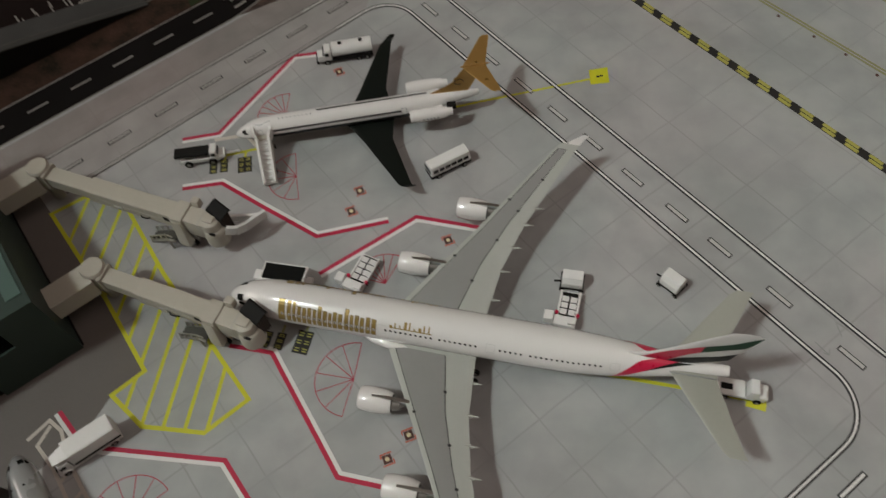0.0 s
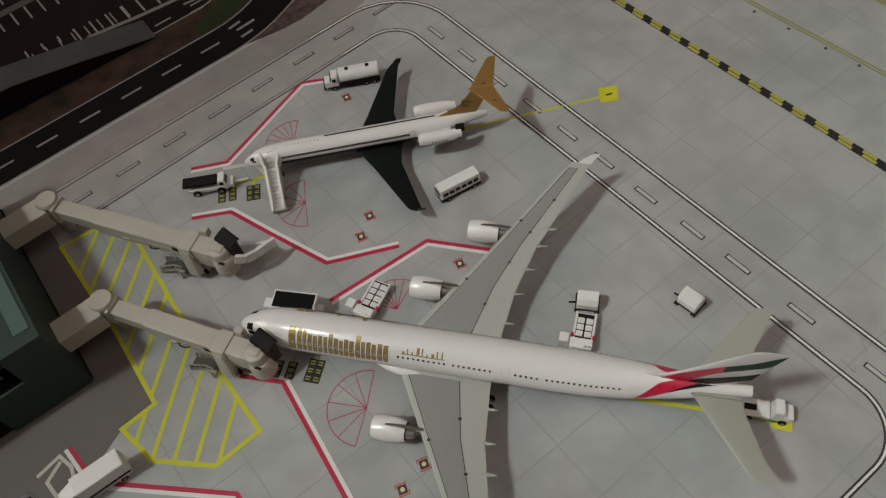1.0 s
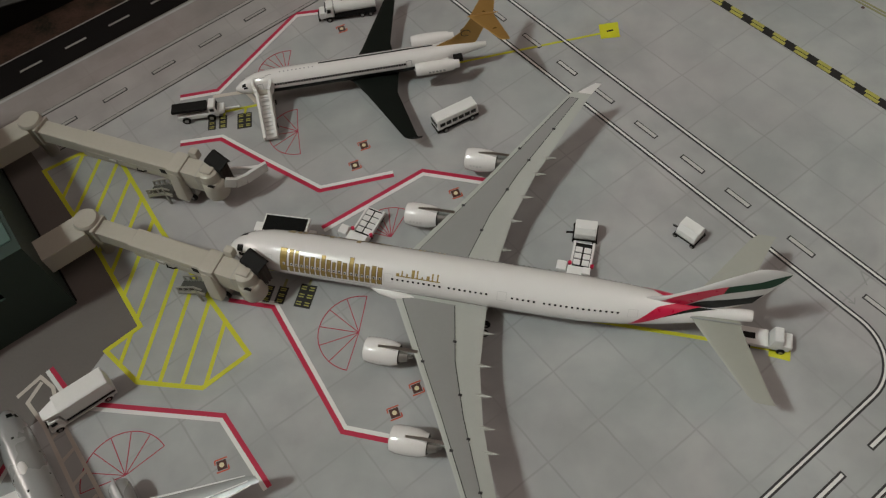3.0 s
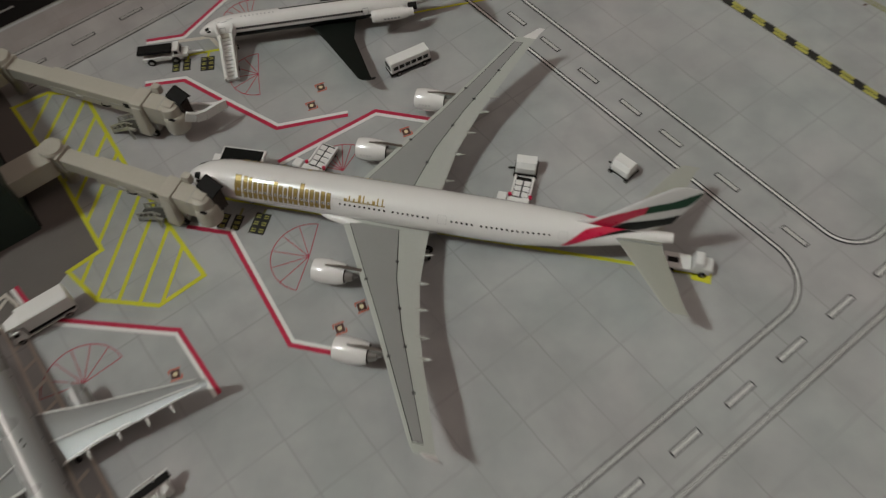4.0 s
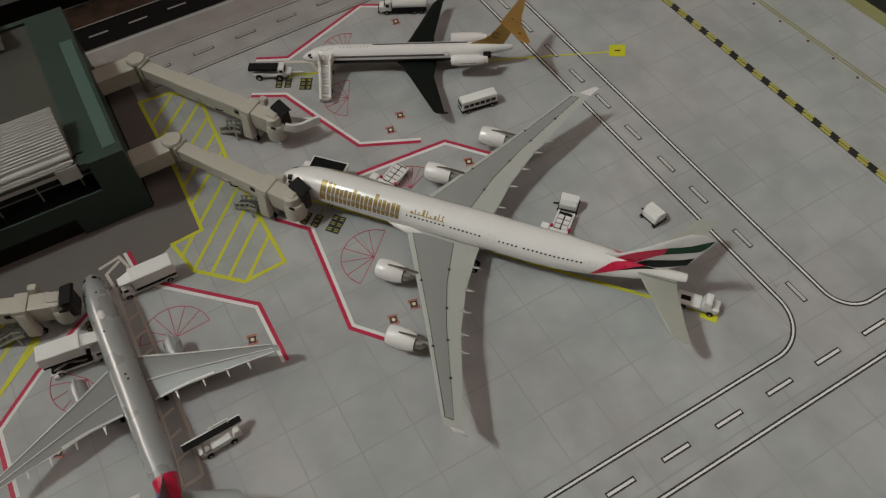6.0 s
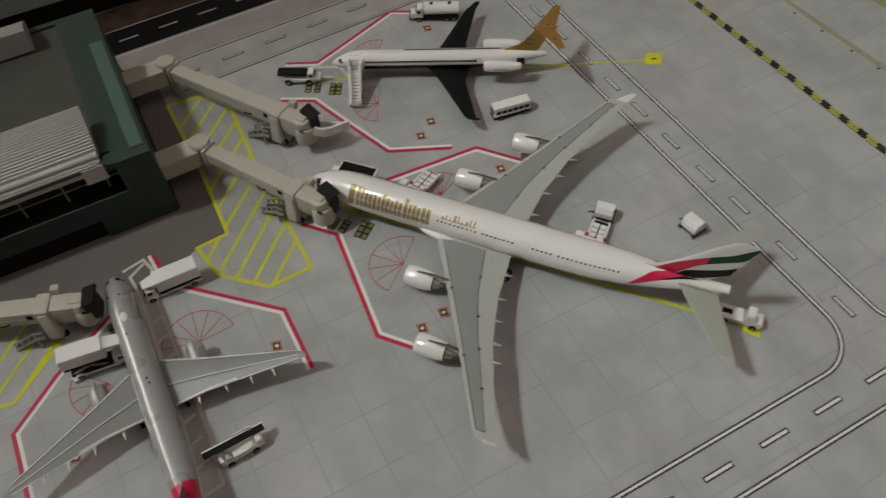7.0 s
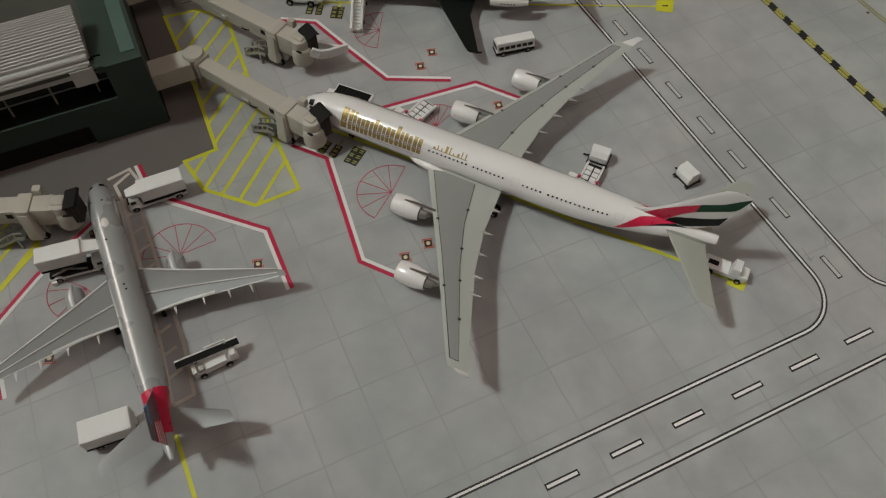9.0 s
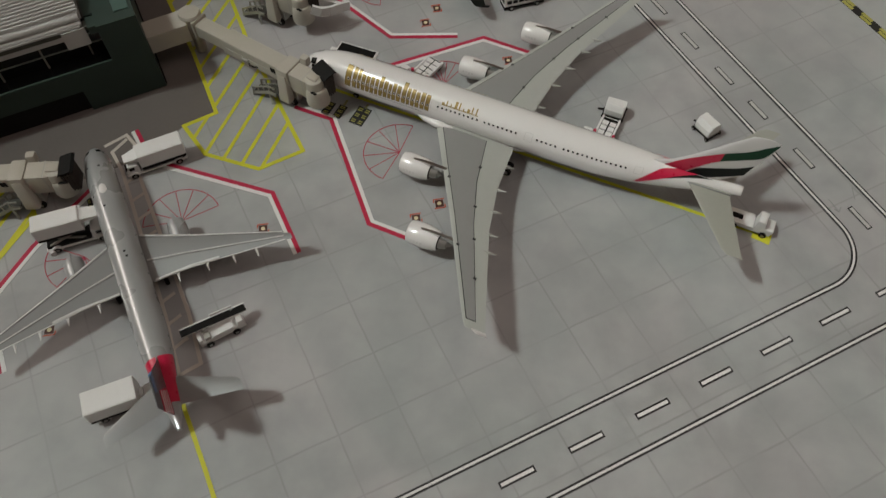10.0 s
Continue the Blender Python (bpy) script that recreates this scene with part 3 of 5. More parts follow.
def inside(p, poly):
    odd = False
    for (ax, ay), (bx, by) in zip(poly, poly[1:] + poly[:1]):
        if (ay > p[1]) != (by > p[1]) and p[0] < ax + (p[1] - ay) / (by - ay) * (bx - ax):
            odd = not odd
    return odd


def hatched(poly, ang, gap, phase=0.0, w=0.13):
    ink("hatch_border", strip(bmesh.new(), poly, 0.15, 0.0, closed=True), YELLOW_INK, "yellow border of the hatched no-parking area")
    d = Vector((math.cos(radians(ang)), math.sin(radians(ang))))
    nrm = Vector((d.y, -d.x))
    offs = [Vector(p).dot(nrm) for p in poly]
    s = min(offs) + (phase - min(offs)) % gap
    while s < max(offs):
        cuts = []
        for a, b in zip(poly, poly[1:] + poly[:1]):
            sa, sb = Vector(a).dot(nrm) - s, Vector(b).dot(nrm) - s
            if sa * sb < 0:
                f = sa / (sa - sb)
                cuts.append(Vector(a).lerp(Vector(b), f))
        cuts.sort(key=lambda q: q.dot(d))
        for a, b in zip(cuts, cuts[1:]):
            if inside((a + b) / 2, poly) and (b - a).length > 0.9:
                ink("hatch_line", strip(bmesh.new(), [a, b], w, 0.0, h=0.010), YELLOW_INK)
        s += gap


hatched([(-15.02, 17.66), (-13.83, 18.35), (-12.35, 18.16), (-10.15, 14.63), (-8.16, 11.85), (-6.59, 9.67), (-7.94, 8.63), (-10.05, 8.97), (-11.25, 10.11), (-10.26, 10.91), (-12.1, 13.71)], 80.0, 0.74, -9.25)
hatched([(-18.29, 1.96), (-15.61, 3.1), (-15, 5.45), (-15.84, 6.64), (-19.37, 5.06)], 80.0, 0.74, -9.25)

# yellow lead-in lines and their end blocks
ink("lead_in_line", strip(bmesh.new(), [(-6.4, 12.80), (9.63, 8.59)], 0.12, 0.0), YELLOW_INK)
ink("lead_in_block", plate(bmesh.new(), [(9.2, 8.46), (9.78, 8.24), (9.97, 8.87), (9.42, 9.05)], 0.0), YELLOW_INK)
ink("lead_in_line", strip(bmesh.new(), [(-9.0, 19.80), (-6.9, 20.16)], 0.11, 0.0), YELLOW_INK)
ink("lead_in_line", strip(bmesh.new(), [(0.6, 21.47), (6.3, 22.43)], 0.09, 0.0), YELLOW_INK)
block = ink("lead_in_block", plate(bmesh.new(), [(6.27, 22.91), (7.03, 22.98), (6.99, 22.15), (6.24, 22.13)], 0.0), YELLOW_INK)
part("black_mark", strip(bmesh.new(), [(6.52, 22.5), (6.78, 22.55)], 0.07, Z1), BLACK_INK, block)
ink("lead_in_line", strip(bmesh.new(), [(-8.36, 0.76), (-7.54, -0.39), (-6.42, -1.93), (-3.75, -5.75)], 0.13, 0.0), YELLOW_INK)


def fan(cx, cy, r, a0, a1, rays=7):
    pts = [(cx + r * math.cos(radians(a0 + (a1 - a0) * k / 32)), cy + r * math.sin(radians(a0 + (a1 - a0) * k / 32))) for k in range(33)]
    arc = ink("turning_fan", strip(bmesh.new(), pts, 0.029, 0.0), FAN_INK, "thin red turning fan")
    for k in range(rays):
        a = radians(a0 + (a1 - a0) * k / (rays - 1))
        part("fan_ray", strip(bmesh.new(), [(cx, cy), (cx + r * math.cos(a), cy + r * math.sin(a))], 0.026, 0.0, h=0.010), FAN_INK, arc)


fan(-3.12, 10.15, 1.3, 79, 254)
fan(-9.91, 6.07, 1.32, 38, 200)
fan(-2.08, 13.64, 1.2, 60, 160)
fan(-5.54, 18.63, 1.1, 95, 278)
fan(-6.17, 21.74, 1.15, 85, 185)
fan(-12.63, 4.18, 1.3, 170, 330)
for x, y in ((-4.04, 23.9), (-3.05, 17.71), (-3.36, 16.81), (0.2, 15.25), (-1.33, 8.17), (-2.01, 7.44), (-7.07, 6.2), (-12.68, 1.47)):
    a = radians(36)
    sq = lambda s, t=0.0: [(x + s * math.cos(a + k * math.pi / 2 + math.pi / 4 - a / 2), y + s * math.sin(a + k * math.pi / 2 + math.pi / 4 - a / 2)) for k in range(4)]
    mark = ink("fuel_pit_mark", plate(bmesh.new(), sq(0.20), 0.0), PIT_BROWN, "dark brown pit mark with a pale dot")
    part("pale_dot", plate(bmesh.new(), [(x + 0.075 * math.cos(k * math.pi / 4), y + 0.075 * math.sin(k * math.pi / 4)) for k in range(8)], Z1), CREAM_INK, mark)
    outer = sq(0.262)
    for k in range(4):
        p, q = Vector(outer[k]), Vector(outer[(k + 1) % 4])
        part("bracket", strip(bmesh.new(), [p, p.lerp(q, 0.35 if k % 2 else 1.0)], 0.04, 0.0), ORANGE_INK, mark)


def stand_sign(x, y, w, h, turn, rows=2):
    bm = bmesh.new()
    c, s = math.cos(radians(turn)), math.sin(radians(turn))
    to = lambda a, b: (x + a * c - b * s, y + a * s + b * c)
    sign = ink("stand_sign", plate(bm, [to(-w / 2, -h / 2), to(w / 2, -h / 2), to(w / 2, h / 2), to(-w / 2, h / 2)], 0.0), BLACK_INK, "black painted stand sign with yellow bars")
    for k in range(rows):
        for j in range(3):
            cx, cy = -w / 2 + w * (k + 0.5) / rows, -h / 2 + h * (j + 0.5) / 3
            for e in (-0.055, 0.055):
                part("yellow_bar", strip(bmesh.new(), [to(cx - w / rows * 0.3, cy + e * h), to(cx + w / rows * 0.3, cy + e * h)], h * 0.045, Z1), HOLD_YELLOW, sign)


stand_sign(-8.88, 19.34, 0.3, 0.62, 5, 1)
stand_sign(-8.46, 19.38, 0.3, 0.62, 5, 1)
stand_sign(-7.63, 19.37, 0.55, 0.75, 5, 2)
stand_sign(-6.16, 11.79, 0.32, 0.62, -16, 1)
stand_sign(-5.69, 11.69, 0.32, 0.62, -16, 1)
stand_sign(-4.89, 11.59, 0.55, 0.85, -16, 2)
stand_sign(-13.2, 6.3, 0.5, 0.40, -57, 2)

for x, y0, y1 in ((-8.88, 19.62, 19.92), (-8.46, 19.66, 19.96), (-7.66, 19.72, 20.05)):
    ink("sign_stub", strip(bmesh.new(), [(x, y0), (x + 0.02, y1)], 0.09, 0.0), YELLOW_INK)
for x, y0, y1 in ((-5.62, 11.98, 12.28), (-4.80, 11.98, 12.2)):
    ink("sign_stub", strip(bmesh.new(), [(x, y0), (x + 0.08, y1)], 0.09, 0.0), OLIVE_INK)
ink("nose_guide", strip(bmesh.new(), [(-9.0, 20.72), (-7.7, 20.85), (-7.2, 20.2)], 0.16, 0.0), BEIGE_INK)

# pale walkway ladder beside the silver aircraft
for pts in ([(-13.8, 8.72), (-13.2, 9.36), (-12.72, 8.98), (-12.3, 8.0), (-8.52, 2.75), (-7.57, 1.15), (-8.1, 0.66)], [(-13.12, 9.18), (-13.42, 8.52), (-12.72, 7.75), (-9.2, 2.5), (-8.1, 0.66)]):
    ink("walkway_line", strip(bmesh.new(), pts, 0.12, 0.0, h=0.017), BEIGE_INK)
for k in range(9):
    p = Vector((-12.55, 7.5)).lerp(Vector((-8.25, 0.95)), (k + 0.3) / 9)
    ink("walkway_rung", strip(bmesh.new(), [p, p + Vector((0.33, 0.46))], 0.11, 0.0, h=0.0145), BEIGE_INK)
for a, b in (((11.89, 10.45), (12.2, 9.97)), ((12.04, 10.06), (12.2, 9.97)), ((12.27, 10.18), (12.2, 9.97)), ((12.77, 10.58), (12.73, 11.09)), ((12.73, 11.09), (13.06, 10.78))):
    ink("pencil_arrow", strip(bmesh.new(), [a, b], 0.035, 0.0), GREY_INK)

# ---- car park deck ----
deck = thing("parking_ramp", -13.42, 29.55, 33.7, "low grey car park ramp with dark sides", "ramp")
RAMP = [(-14.0, 1.25), (-6.4, 1.22), (-3.2, 0.66), (-0.5, 0.12), (0.0, 0.03)]
part("wall", loft(bmesh.new(), [[(x, -0.70, 0), (x, 0.70, 0), (x, 0.70, z), (x, -0.70, z)] for x, z in RAMP]), BLACK_RUBBER, deck, "black side walls")
part("ramp_surface", loft(bmesh.new(), [[(x, -0.75, z), (x, 0.75, z), (x, 0.75, z + 0.05), (x, -0.75, z + 0.05)] for x, z in RAMP]), DECK_GREY, deck)
bm = bmesh.new()
for (x, z), (xx, zz) in zip(RAMP[:4], RAMP[1:]):
    beam(bm, (x, -0.45, z + 0.055), (xx, -0.45, zz + 0.055), 0.05, 0.02)
part("ramp_line", bm, KERB_GREY, deck)

# ---- terminal ----
term = thing("terminal_building", -12.57, 11.93, 34.66, "dark green terminal with ribbed silver canopies and black glazing", "building", scale=(1.04, 1.04, 1.0))
H = 3.5
part("side_wall", boxed(-0.25, 0, 0, 9.2, 0, H), GREEN_DARK, term)
bm = boxed(-2.7, -0.25, 0, 0.08, 0, 1.96)
box(bm, -16, -2.7, 0, 0.08, 1.0, 1.96)
box(bm, -1.32, -0.25, 0, 0.08, 1.96, H)
part("front_wall", bm, GREEN_DARK, term)
part("back_wall", boxed(-16, -0.25, 8.95, 9.2, 0, H), GREEN_DARK, term)
part("roof", boxed(-16, -1.57, 0.3, 8.9, H - 0.25, H - 0.1), ROOF_GREY, term, "olive grey recessed flat roof")
part("foot_shade_strip", boxed(0.002, 0.05, 0.1, 9.1, 0.0, 0.10), BLACK_RUBBER, term, "black strip painted as the gap shadow along the wall's foot")
part("parapet", boxed(-1.57, -0.25, 0.08, 8.95, H - 0.3, H), GREEN_DARK, term)
part("glazing_strip", boxed(-0.62, -0.12, 0.45, 6.9, H - 0.02, H + 0.04, bevel=0.02), GREEN_LIGHT, term, "pale sea-green glazing strip")
part("bay_shade_panel", boxed(-16, -2.7, 0.13, 0.2, 0, 1.05), BLACK_RUBBER, term, "black panel painted as the dark inside of an open service bay")
part("ledge", boxed(-16, -1.3, 0.08, 0.70, 1.84, 1.94), GLASS_DARK, term)
band = part("window", boxed(-16, -1.3, 0.62, 0.70, 1.94, 3.5), GLASS_DARK, term, "black ribbon window")
for k in range(9):
    part("mullion", boxed(-1.85 - 1.5 * k - 0.03, -1.85 - 1.5 * k + 0.03, 0.57, 0.62, 1.94, 3.5), GREEN_GREY, band)
for z in (2.45, 2.85, 3.2):
    part("transom", boxed(-16, -1.3, 0.58, 0.62, z - 0.02, z + 0.02), GREEN_GREY, band)


def ribbed_canopy(y0, y1, flip, end=-1.65):
    """A roof of long ribs that rises from its front edge to its back."""
    n = 17
    prof = []
    for i in range(n):
        for u, dz in ((0.0, -0.03), (0.16, 0.0), (0.24, 0.15), (0.34, 0.18), (0.78, 0.18), (0.88, 0.15), (0.96, 0.0)):
            f = (i + u) / n
            prof.append((y0 + (y1 - y0) * (0.12 + 0.88 * f), 3.70 + 0.62 * math.sin(f * math.pi / 2) + dz))
    bm = bmesh.new()
    ring = prof + [(y1, 3.5), (y0 + (y1 - y0) * 0.12, 3.5)]
    loft(bm, [[(x, y, z) for y, z in ring] for x in (-16, end)])
    c = part("canopy", bm, CANOPY, term, "ribbed silver canopy roof")
    # a rolled front edge, a second step under it and a hanging sheet
    lip = y0 + (y1 - y0) * 0.12
    for dy, zc, r, nm in ((0.0, 3.66, 0.13, "edge_roll"), (-0.10, 3.47, 0.10, "edge_step")):
        bm = bmesh.new()
        rod(bm, (-16, lip + dy * flip - 0.05 * flip, zc), (end - 0.06, lip + dy * flip - 0.05 * flip, zc), r, segs=16)
        part(nm, bm, CANOPY, c, smooth=True)
    part("fascia", boxed(-16, end - 0.14, min(y0, y0 - 0.06 * flip), max(y0, y0 - 0.06 * flip), 3.04, 3.46), CANOPY, c)
    if flip > 0:
        part("end_plate", boxed(end - 0.80, end - 0.03, y0 - 0.13, y0 - 0.065, 2.70, 3.40), CANOPY, c)
        part("bolt_hole", boxed(end - 1.02, end - 0.9, lip + 0.04, lip + 0.14, 3.70, 3.80), BLACK_RUBBER, c)


ribbed_canopy(0.38, 2.4, 1)
ribbed_canopy(9.5, 7.7, -1, end=-2.6)

# ---- passenger bridges ----


def passenger_bridge(rx, ry, cx, cy, root, label, flaps=False, hood_turn=0.0):
    length = math.hypot(cx - rx, cy - ry)
    turn = math.degrees(math.atan2(cy - ry, cx - rx))
    b = thing("passenger_bridge", rx, ry, turn, label, "jet bridge", "passenger bridges")
    # rotunda on its column
    bm = bmesh.new()
    rod(bm, (0, 0, 0), (0, 0, 0.9), 0.22, segs=20)
    part("column", bm, BRIDGE_SHADE, b, smooth=True)
    bm = bmesh.new()
    rod(bm, (0, 0, 0.9), (0, 0, 1.80), 0.40, segs=28)
    rot = part("rotunda", bm, BRIDGE_GREY, b, smooth=True)
    bm = bmesh.new()
    rod(bm, (0, 0, 1.80), (0, 0, 1.90), 0.43, 0.38, segs=28)
    part("cap", bm, BRIDGE_GREY, rot, smooth=True)
    # fixed link to the terminal
    ang = radians(root - turn)
    q = Matrix.Rotation(ang, 4, "Z")
    bm = boxed(-2.6, -0.25, -0.46, 0.46, 0.95, 1.74, bevel=0.04)
    bmesh.ops.transform(bm, matrix=q, verts=bm.verts[:])
    part("fixed_link", bm, BRIDGE_GREY, b)
    # two telescoping tunnels
    part("inner_tunnel", boxed(0.42, length * 0.55, -0.29, 0.29, 1.12, 1.66, bevel=0.04), BRIDGE_GREY, b)
    part("outer_tunnel", boxed(length * 0.30, length - 0.3, -0.34, 0.34, 1.04, 1.72, bevel=0.05), BRIDGE_GREY, b)
    part("collar", boxed(0.34, 0.46, -0.36, 0.36, 1.0, 1.78, bevel=0.03), BRIDGE_GREY, b)
    for s in (-1, 1):
        part("side_rib", boxed(length * 0.32, length - 1.9, s * 0.34 - 0.012, s * 0.34 + 0.012, 1.36, 1.39), BRIDGE_SHADE, b)
    part("rib_hook", boxed(length * 0.46, length * 0.46 + 0.28, -0.40, -0.33, 1.18, 1.32, bevel=0.02), BRIDGE_SHADE, b)
    # rounded cab: a wide drum below, a narrower one set back on it, and its cap
    rings = []
    for z, r in ((0.60, 0.34), (0.65, 0.42), (0.74, 0.44), (1.20, 0.40), (1.31, 0.38), (1.36, 0.33)):
        rings.append([(length + 0.02 + r * math.cos(2 * math.pi * k / 30), -0.05 + r * math.sin(2 * math.pi * k / 30), z) for k in range(30)])
    cab = part("cab", loft(bmesh.new(), rings), BRIDGE_GREY, b, smooth=True)
    rings = []
    for z, r in ((1.30, 0.355), (1.62, 0.355), (1.70, 0.33), (1.74, 0.27)):
        rings.append([(length - 0.08 + r * math.cos(2 * math.pi * k / 30), r * math.sin(2 * math.pi * k / 30), z) for k in range(30)])
    part("cab_drum", loft(bmesh.new(), rings), BRIDGE_GREY, cab, smooth=True)
    bm = boxed(length - 0.30, length + 0.12, -0.16, 0.16, 1.73, 1.80, bevel=0.05)
    part("cab_cap", bm, BRIDGE_GREY, cab, smooth=True)
    part("cab_groove", boxed(length + 0.02, length + 0.26, -0.40, -0.30, 1.365, 1.39, bevel=0.008), BLACK_RUBBER, cab)
    # neck between the lift frame and the cab
    part("neck", boxed(length - 1.0, length - 0.2, -0.345, 0.345, 0.86, 1.73, bevel=0.06), BRIDGE_GREY, b, smooth=True)
    part("neck_joint", boxed(length - 0.40, length - 0.36, -0.352, 0.352, 0.9, 1.735), BRIDGE_SHADE, b)
    # lift frame: a saddle over the tunnel with legs that swell towards their feet
    bm = boxed(length - 1.50, length - 0.98, -0.43, 0.43, 1.08, 1.79, bevel=0.09)
    box(bm, length - 1.44, length - 0.94, -0.66, -0.30, 0.36, 1.62, bevel=0.10, top=(0.05, 0.04), shift=(-0.06, 0.14))
    box(bm, length - 1.44, length - 0.94, 0.30, 0.60, 0.36, 1.62, bevel=0.10, top=(0.05, 0.04), shift=(-0.06, -0.12))
    part("lift_frame", bm, BRIDGE_GREY, b, smooth=True)
    part("window", boxed(length - 1.84, length - 1.62, -0.352, -0.335, 1.36, 1.58), BLACK_RUBBER, b)
    part("cable_loop", strip(bmesh.new(), [(length - 2.9, -0.36), (length - 2.82, -0.43), (length - 2.62, -0.42), (length - 2.5, -0.36)], 0.035, 1.2, h=0.04), BLACK_RUBBER, b)
    q = Matrix.Translation((length - 0.05, 0, 0)) @ Matrix.Rotation(radians(hood_turn), 4, "Z")
    bm = bmesh.new()
    for k in range(4):
        box(bm, 0.24 + 0.10 * k, 0.31 + 0.10 * k, -0.37 + 0.012 * k, 0.37 - 0.012 * k, 0.86, 1.70 + 0.02 * k, bevel=0.02)
    box(bm, 0.2, 0.60, -0.33, 0.33, 0.92, 1.68)
    bmesh.ops.transform(bm, matrix=q, verts=bm.verts[:])
    hood = part("hood", bm, BROWN_RUBBER, b, "dark brown folding hood")
    # flat roof plate that leans out over the aircraft and bends down at its edge
    prof = [(0.16, 1.74), (0.22, 1.82), (0.62, 1.93), (0.70, 1.88)]
    bm = loft(bmesh.new(), [[(x, yy, z) for x, z in prof] + [(x, yy, z - 0.04) for x, z in prof[::-1]] for yy in (-0.41, 0.41)])
    bmesh.ops.transform(bm, matrix=q, verts=bm.verts[:])
    part("hood_top", bm, BLACK_RUBBER, hood, "black roof of the hood")
    part("lamp_box", boxed(length - 0.98, length - 0.66, 0.34, 0.62, 1.60, 1.98, bevel=0.08), BRIDGE_GREY, b, smooth=True)
    part("drive_column", boxed(length - 1.28, length - 0.88, -0.24, 0.24, 0.25, 1.0), BRIDGE_SHADE, b)
    for s in (-0.28, 0.28):
        wheel(b, length - 1.08, s, 0.17, 0.14)
    # service stair folded low beside the lift frame
    st = bmesh.new()
    x0, x1 = length - 2.72, length - 1.8
    for yy in (-0.26, -0.70):
        beam(st, (x0, yy, 0.10), (x1, yy, 0.62), 0.06, 0.12)
        beam(st, (x0 + 0.05, yy, 0.42), (x1, yy, 0.94), 0.045, 0.05)
        for k in range(4):
            f = k / 3
            beam(st, (x0 + 0.05 + (x1 - x0 - 0.05) * f, yy, 0.12 + 0.52 * f), (x0 + 0.05 + (x1 - x0 - 0.05) * f, yy, 0.44 + 0.5 * f), 0.045, 0.045)
        beam(st, (x1, yy, 0.62), (x1 + 0.30, yy, 0.62), 0.06, 0.12)
        beam(st, (x1, yy, 0.94), (x1 + 0.30, yy, 0.94), 0.045, 0.05)
        beam(st, (x1, yy, 0.0), (x1, yy, 0.62), 0.07, 0.07)
        beam(st, (x0 + 0.02, yy, 0.0), (x0 + 0.02, yy, 0.12), 0.07, 0.07)
    stair = part("service_stair", st, STAIR_RAIL, b, "grey metal service stair")
    for k in range(7):
        f = (k + 0.5) / 7
        part("tread", boxed(x0 + (x1 - x0) * f - 0.07, x0 + (x1 - x0) * f + 0.07, -0.68, -0.28, 0.10 + 0.52 * f - 0.015, 0.10 + 0.52 * f + 0.02), TREAD_DARK, stair)
    part("stair_landing", boxed(x1, x1 + 0.30, -0.68, -0.28, 0.60, 0.64), TREAD_DARK, stair)
    if flaps:
        # a hooked docking arm with a broad white root
        q = Matrix.Translation((length - 0.05, 0, 0)) @ Matrix.Rotation(radians(40), 4, "Z") @ Matrix.Scale(0.86, 4)
        for pts, wid in (([(0.45, -0.38, 1.5), (0.85, -0.42, 1.32), (1.25, -0.28, 1.2), (1.8, 0.0, 1.12), (2.15, 0.12, 1.1)], (0.14, 0.46)), ([(0.55, 0.18, 1.45), (1.0, 0.22, 1.28), (1.5, 0.12, 1.16), (1.9, 0.08, 1.12)], (0.12, 0.34))):
            bm = bmesh.new()
            for a, c in zip(pts, pts[1:]):
                beam(bm, a, c, *wid)
            bmesh.ops.transform(bm, matrix=q, verts=bm.verts[:])
            part("docking_arm", bm, PLASTIC_WHITE, b, "white curved docking arm")
    return b


passenger_bridge(-11.85, 14.01, -6.36, 11.60, 36, "warm grey plastic passenger bridge docked to the big white airliner", hood_turn=72)
passenger_bridge(-14.83, 18.54, -7.99, 15.68, 36, "warm grey plastic passenger bridge with its hood standing free", flaps=True, hood_turn=70)
passenger_bridge(-22.07, 4.37, -13.88, 6.40, 36, "warm grey plastic passenger bridge docked to the silver airliner", hood_turn=5)

# ---- aircraft ----


def window_row(parent, sections, x0, x1, n, ang, w, h, side):
    """n small dark windows in a row along a fuselage."""
    for k in range(n):
        x = x0 + (x1 - x0) * k / (n - 1)
        bm = hull_patch(bmesh.new(), sections, x - w / 2, x + w / 2, ang - h / 2, ang + h / 2, lift=0.012, nx=1, na=2, side=side)
        part("cabin_window", bm, GLASS_DARK, parent)


def nacelle(parent, x, y, z, length, r, nozzle=True, cowl=None, name="engine"):
    secs = [(x + 0.03, r * 0.60, z, y), (x, r * 0.80, z, y), (x + 0.02 * length, r * 0.88, z, y), (x + 0.15 * length, r * 0.97, z, y), (x + 0.35 * length, r, z, y), (x + 0.62 * length, r * 0.93, z, y), (x + 0.8 * length, r * 0.78, z, y)]
    eng = part(name, body_of(secs, 28), cowl or PAINT_WHITE, parent, smooth=True)
    part("intake", body_of([(x + 0.02, r * 0.7, z, y), (x + 0.029, r * 0.2, z, y), (x - 0.06, 0.02, z, y)], 20), STEEL, eng, smooth=True)
    if nozzle:
        part("nozzle", body_of([(x + 0.78 * length, r * 0.56, z, y), (x + 0.92 * length, r * 0.48, z, y), (x + length, r * 0.40, z, y), (x + length, r * 0.25, z, y), (x + length * 1.1, 0.04, z, y)], 20), STEEL, eng, smooth=True)
        part("exhaust_ring", body_of([(x + 0.79 * length, r * 0.74, z, y), (x + 0.81 * length, r * 0.60, z, y)], 24), BLACK_RUBBER, eng)
    return eng


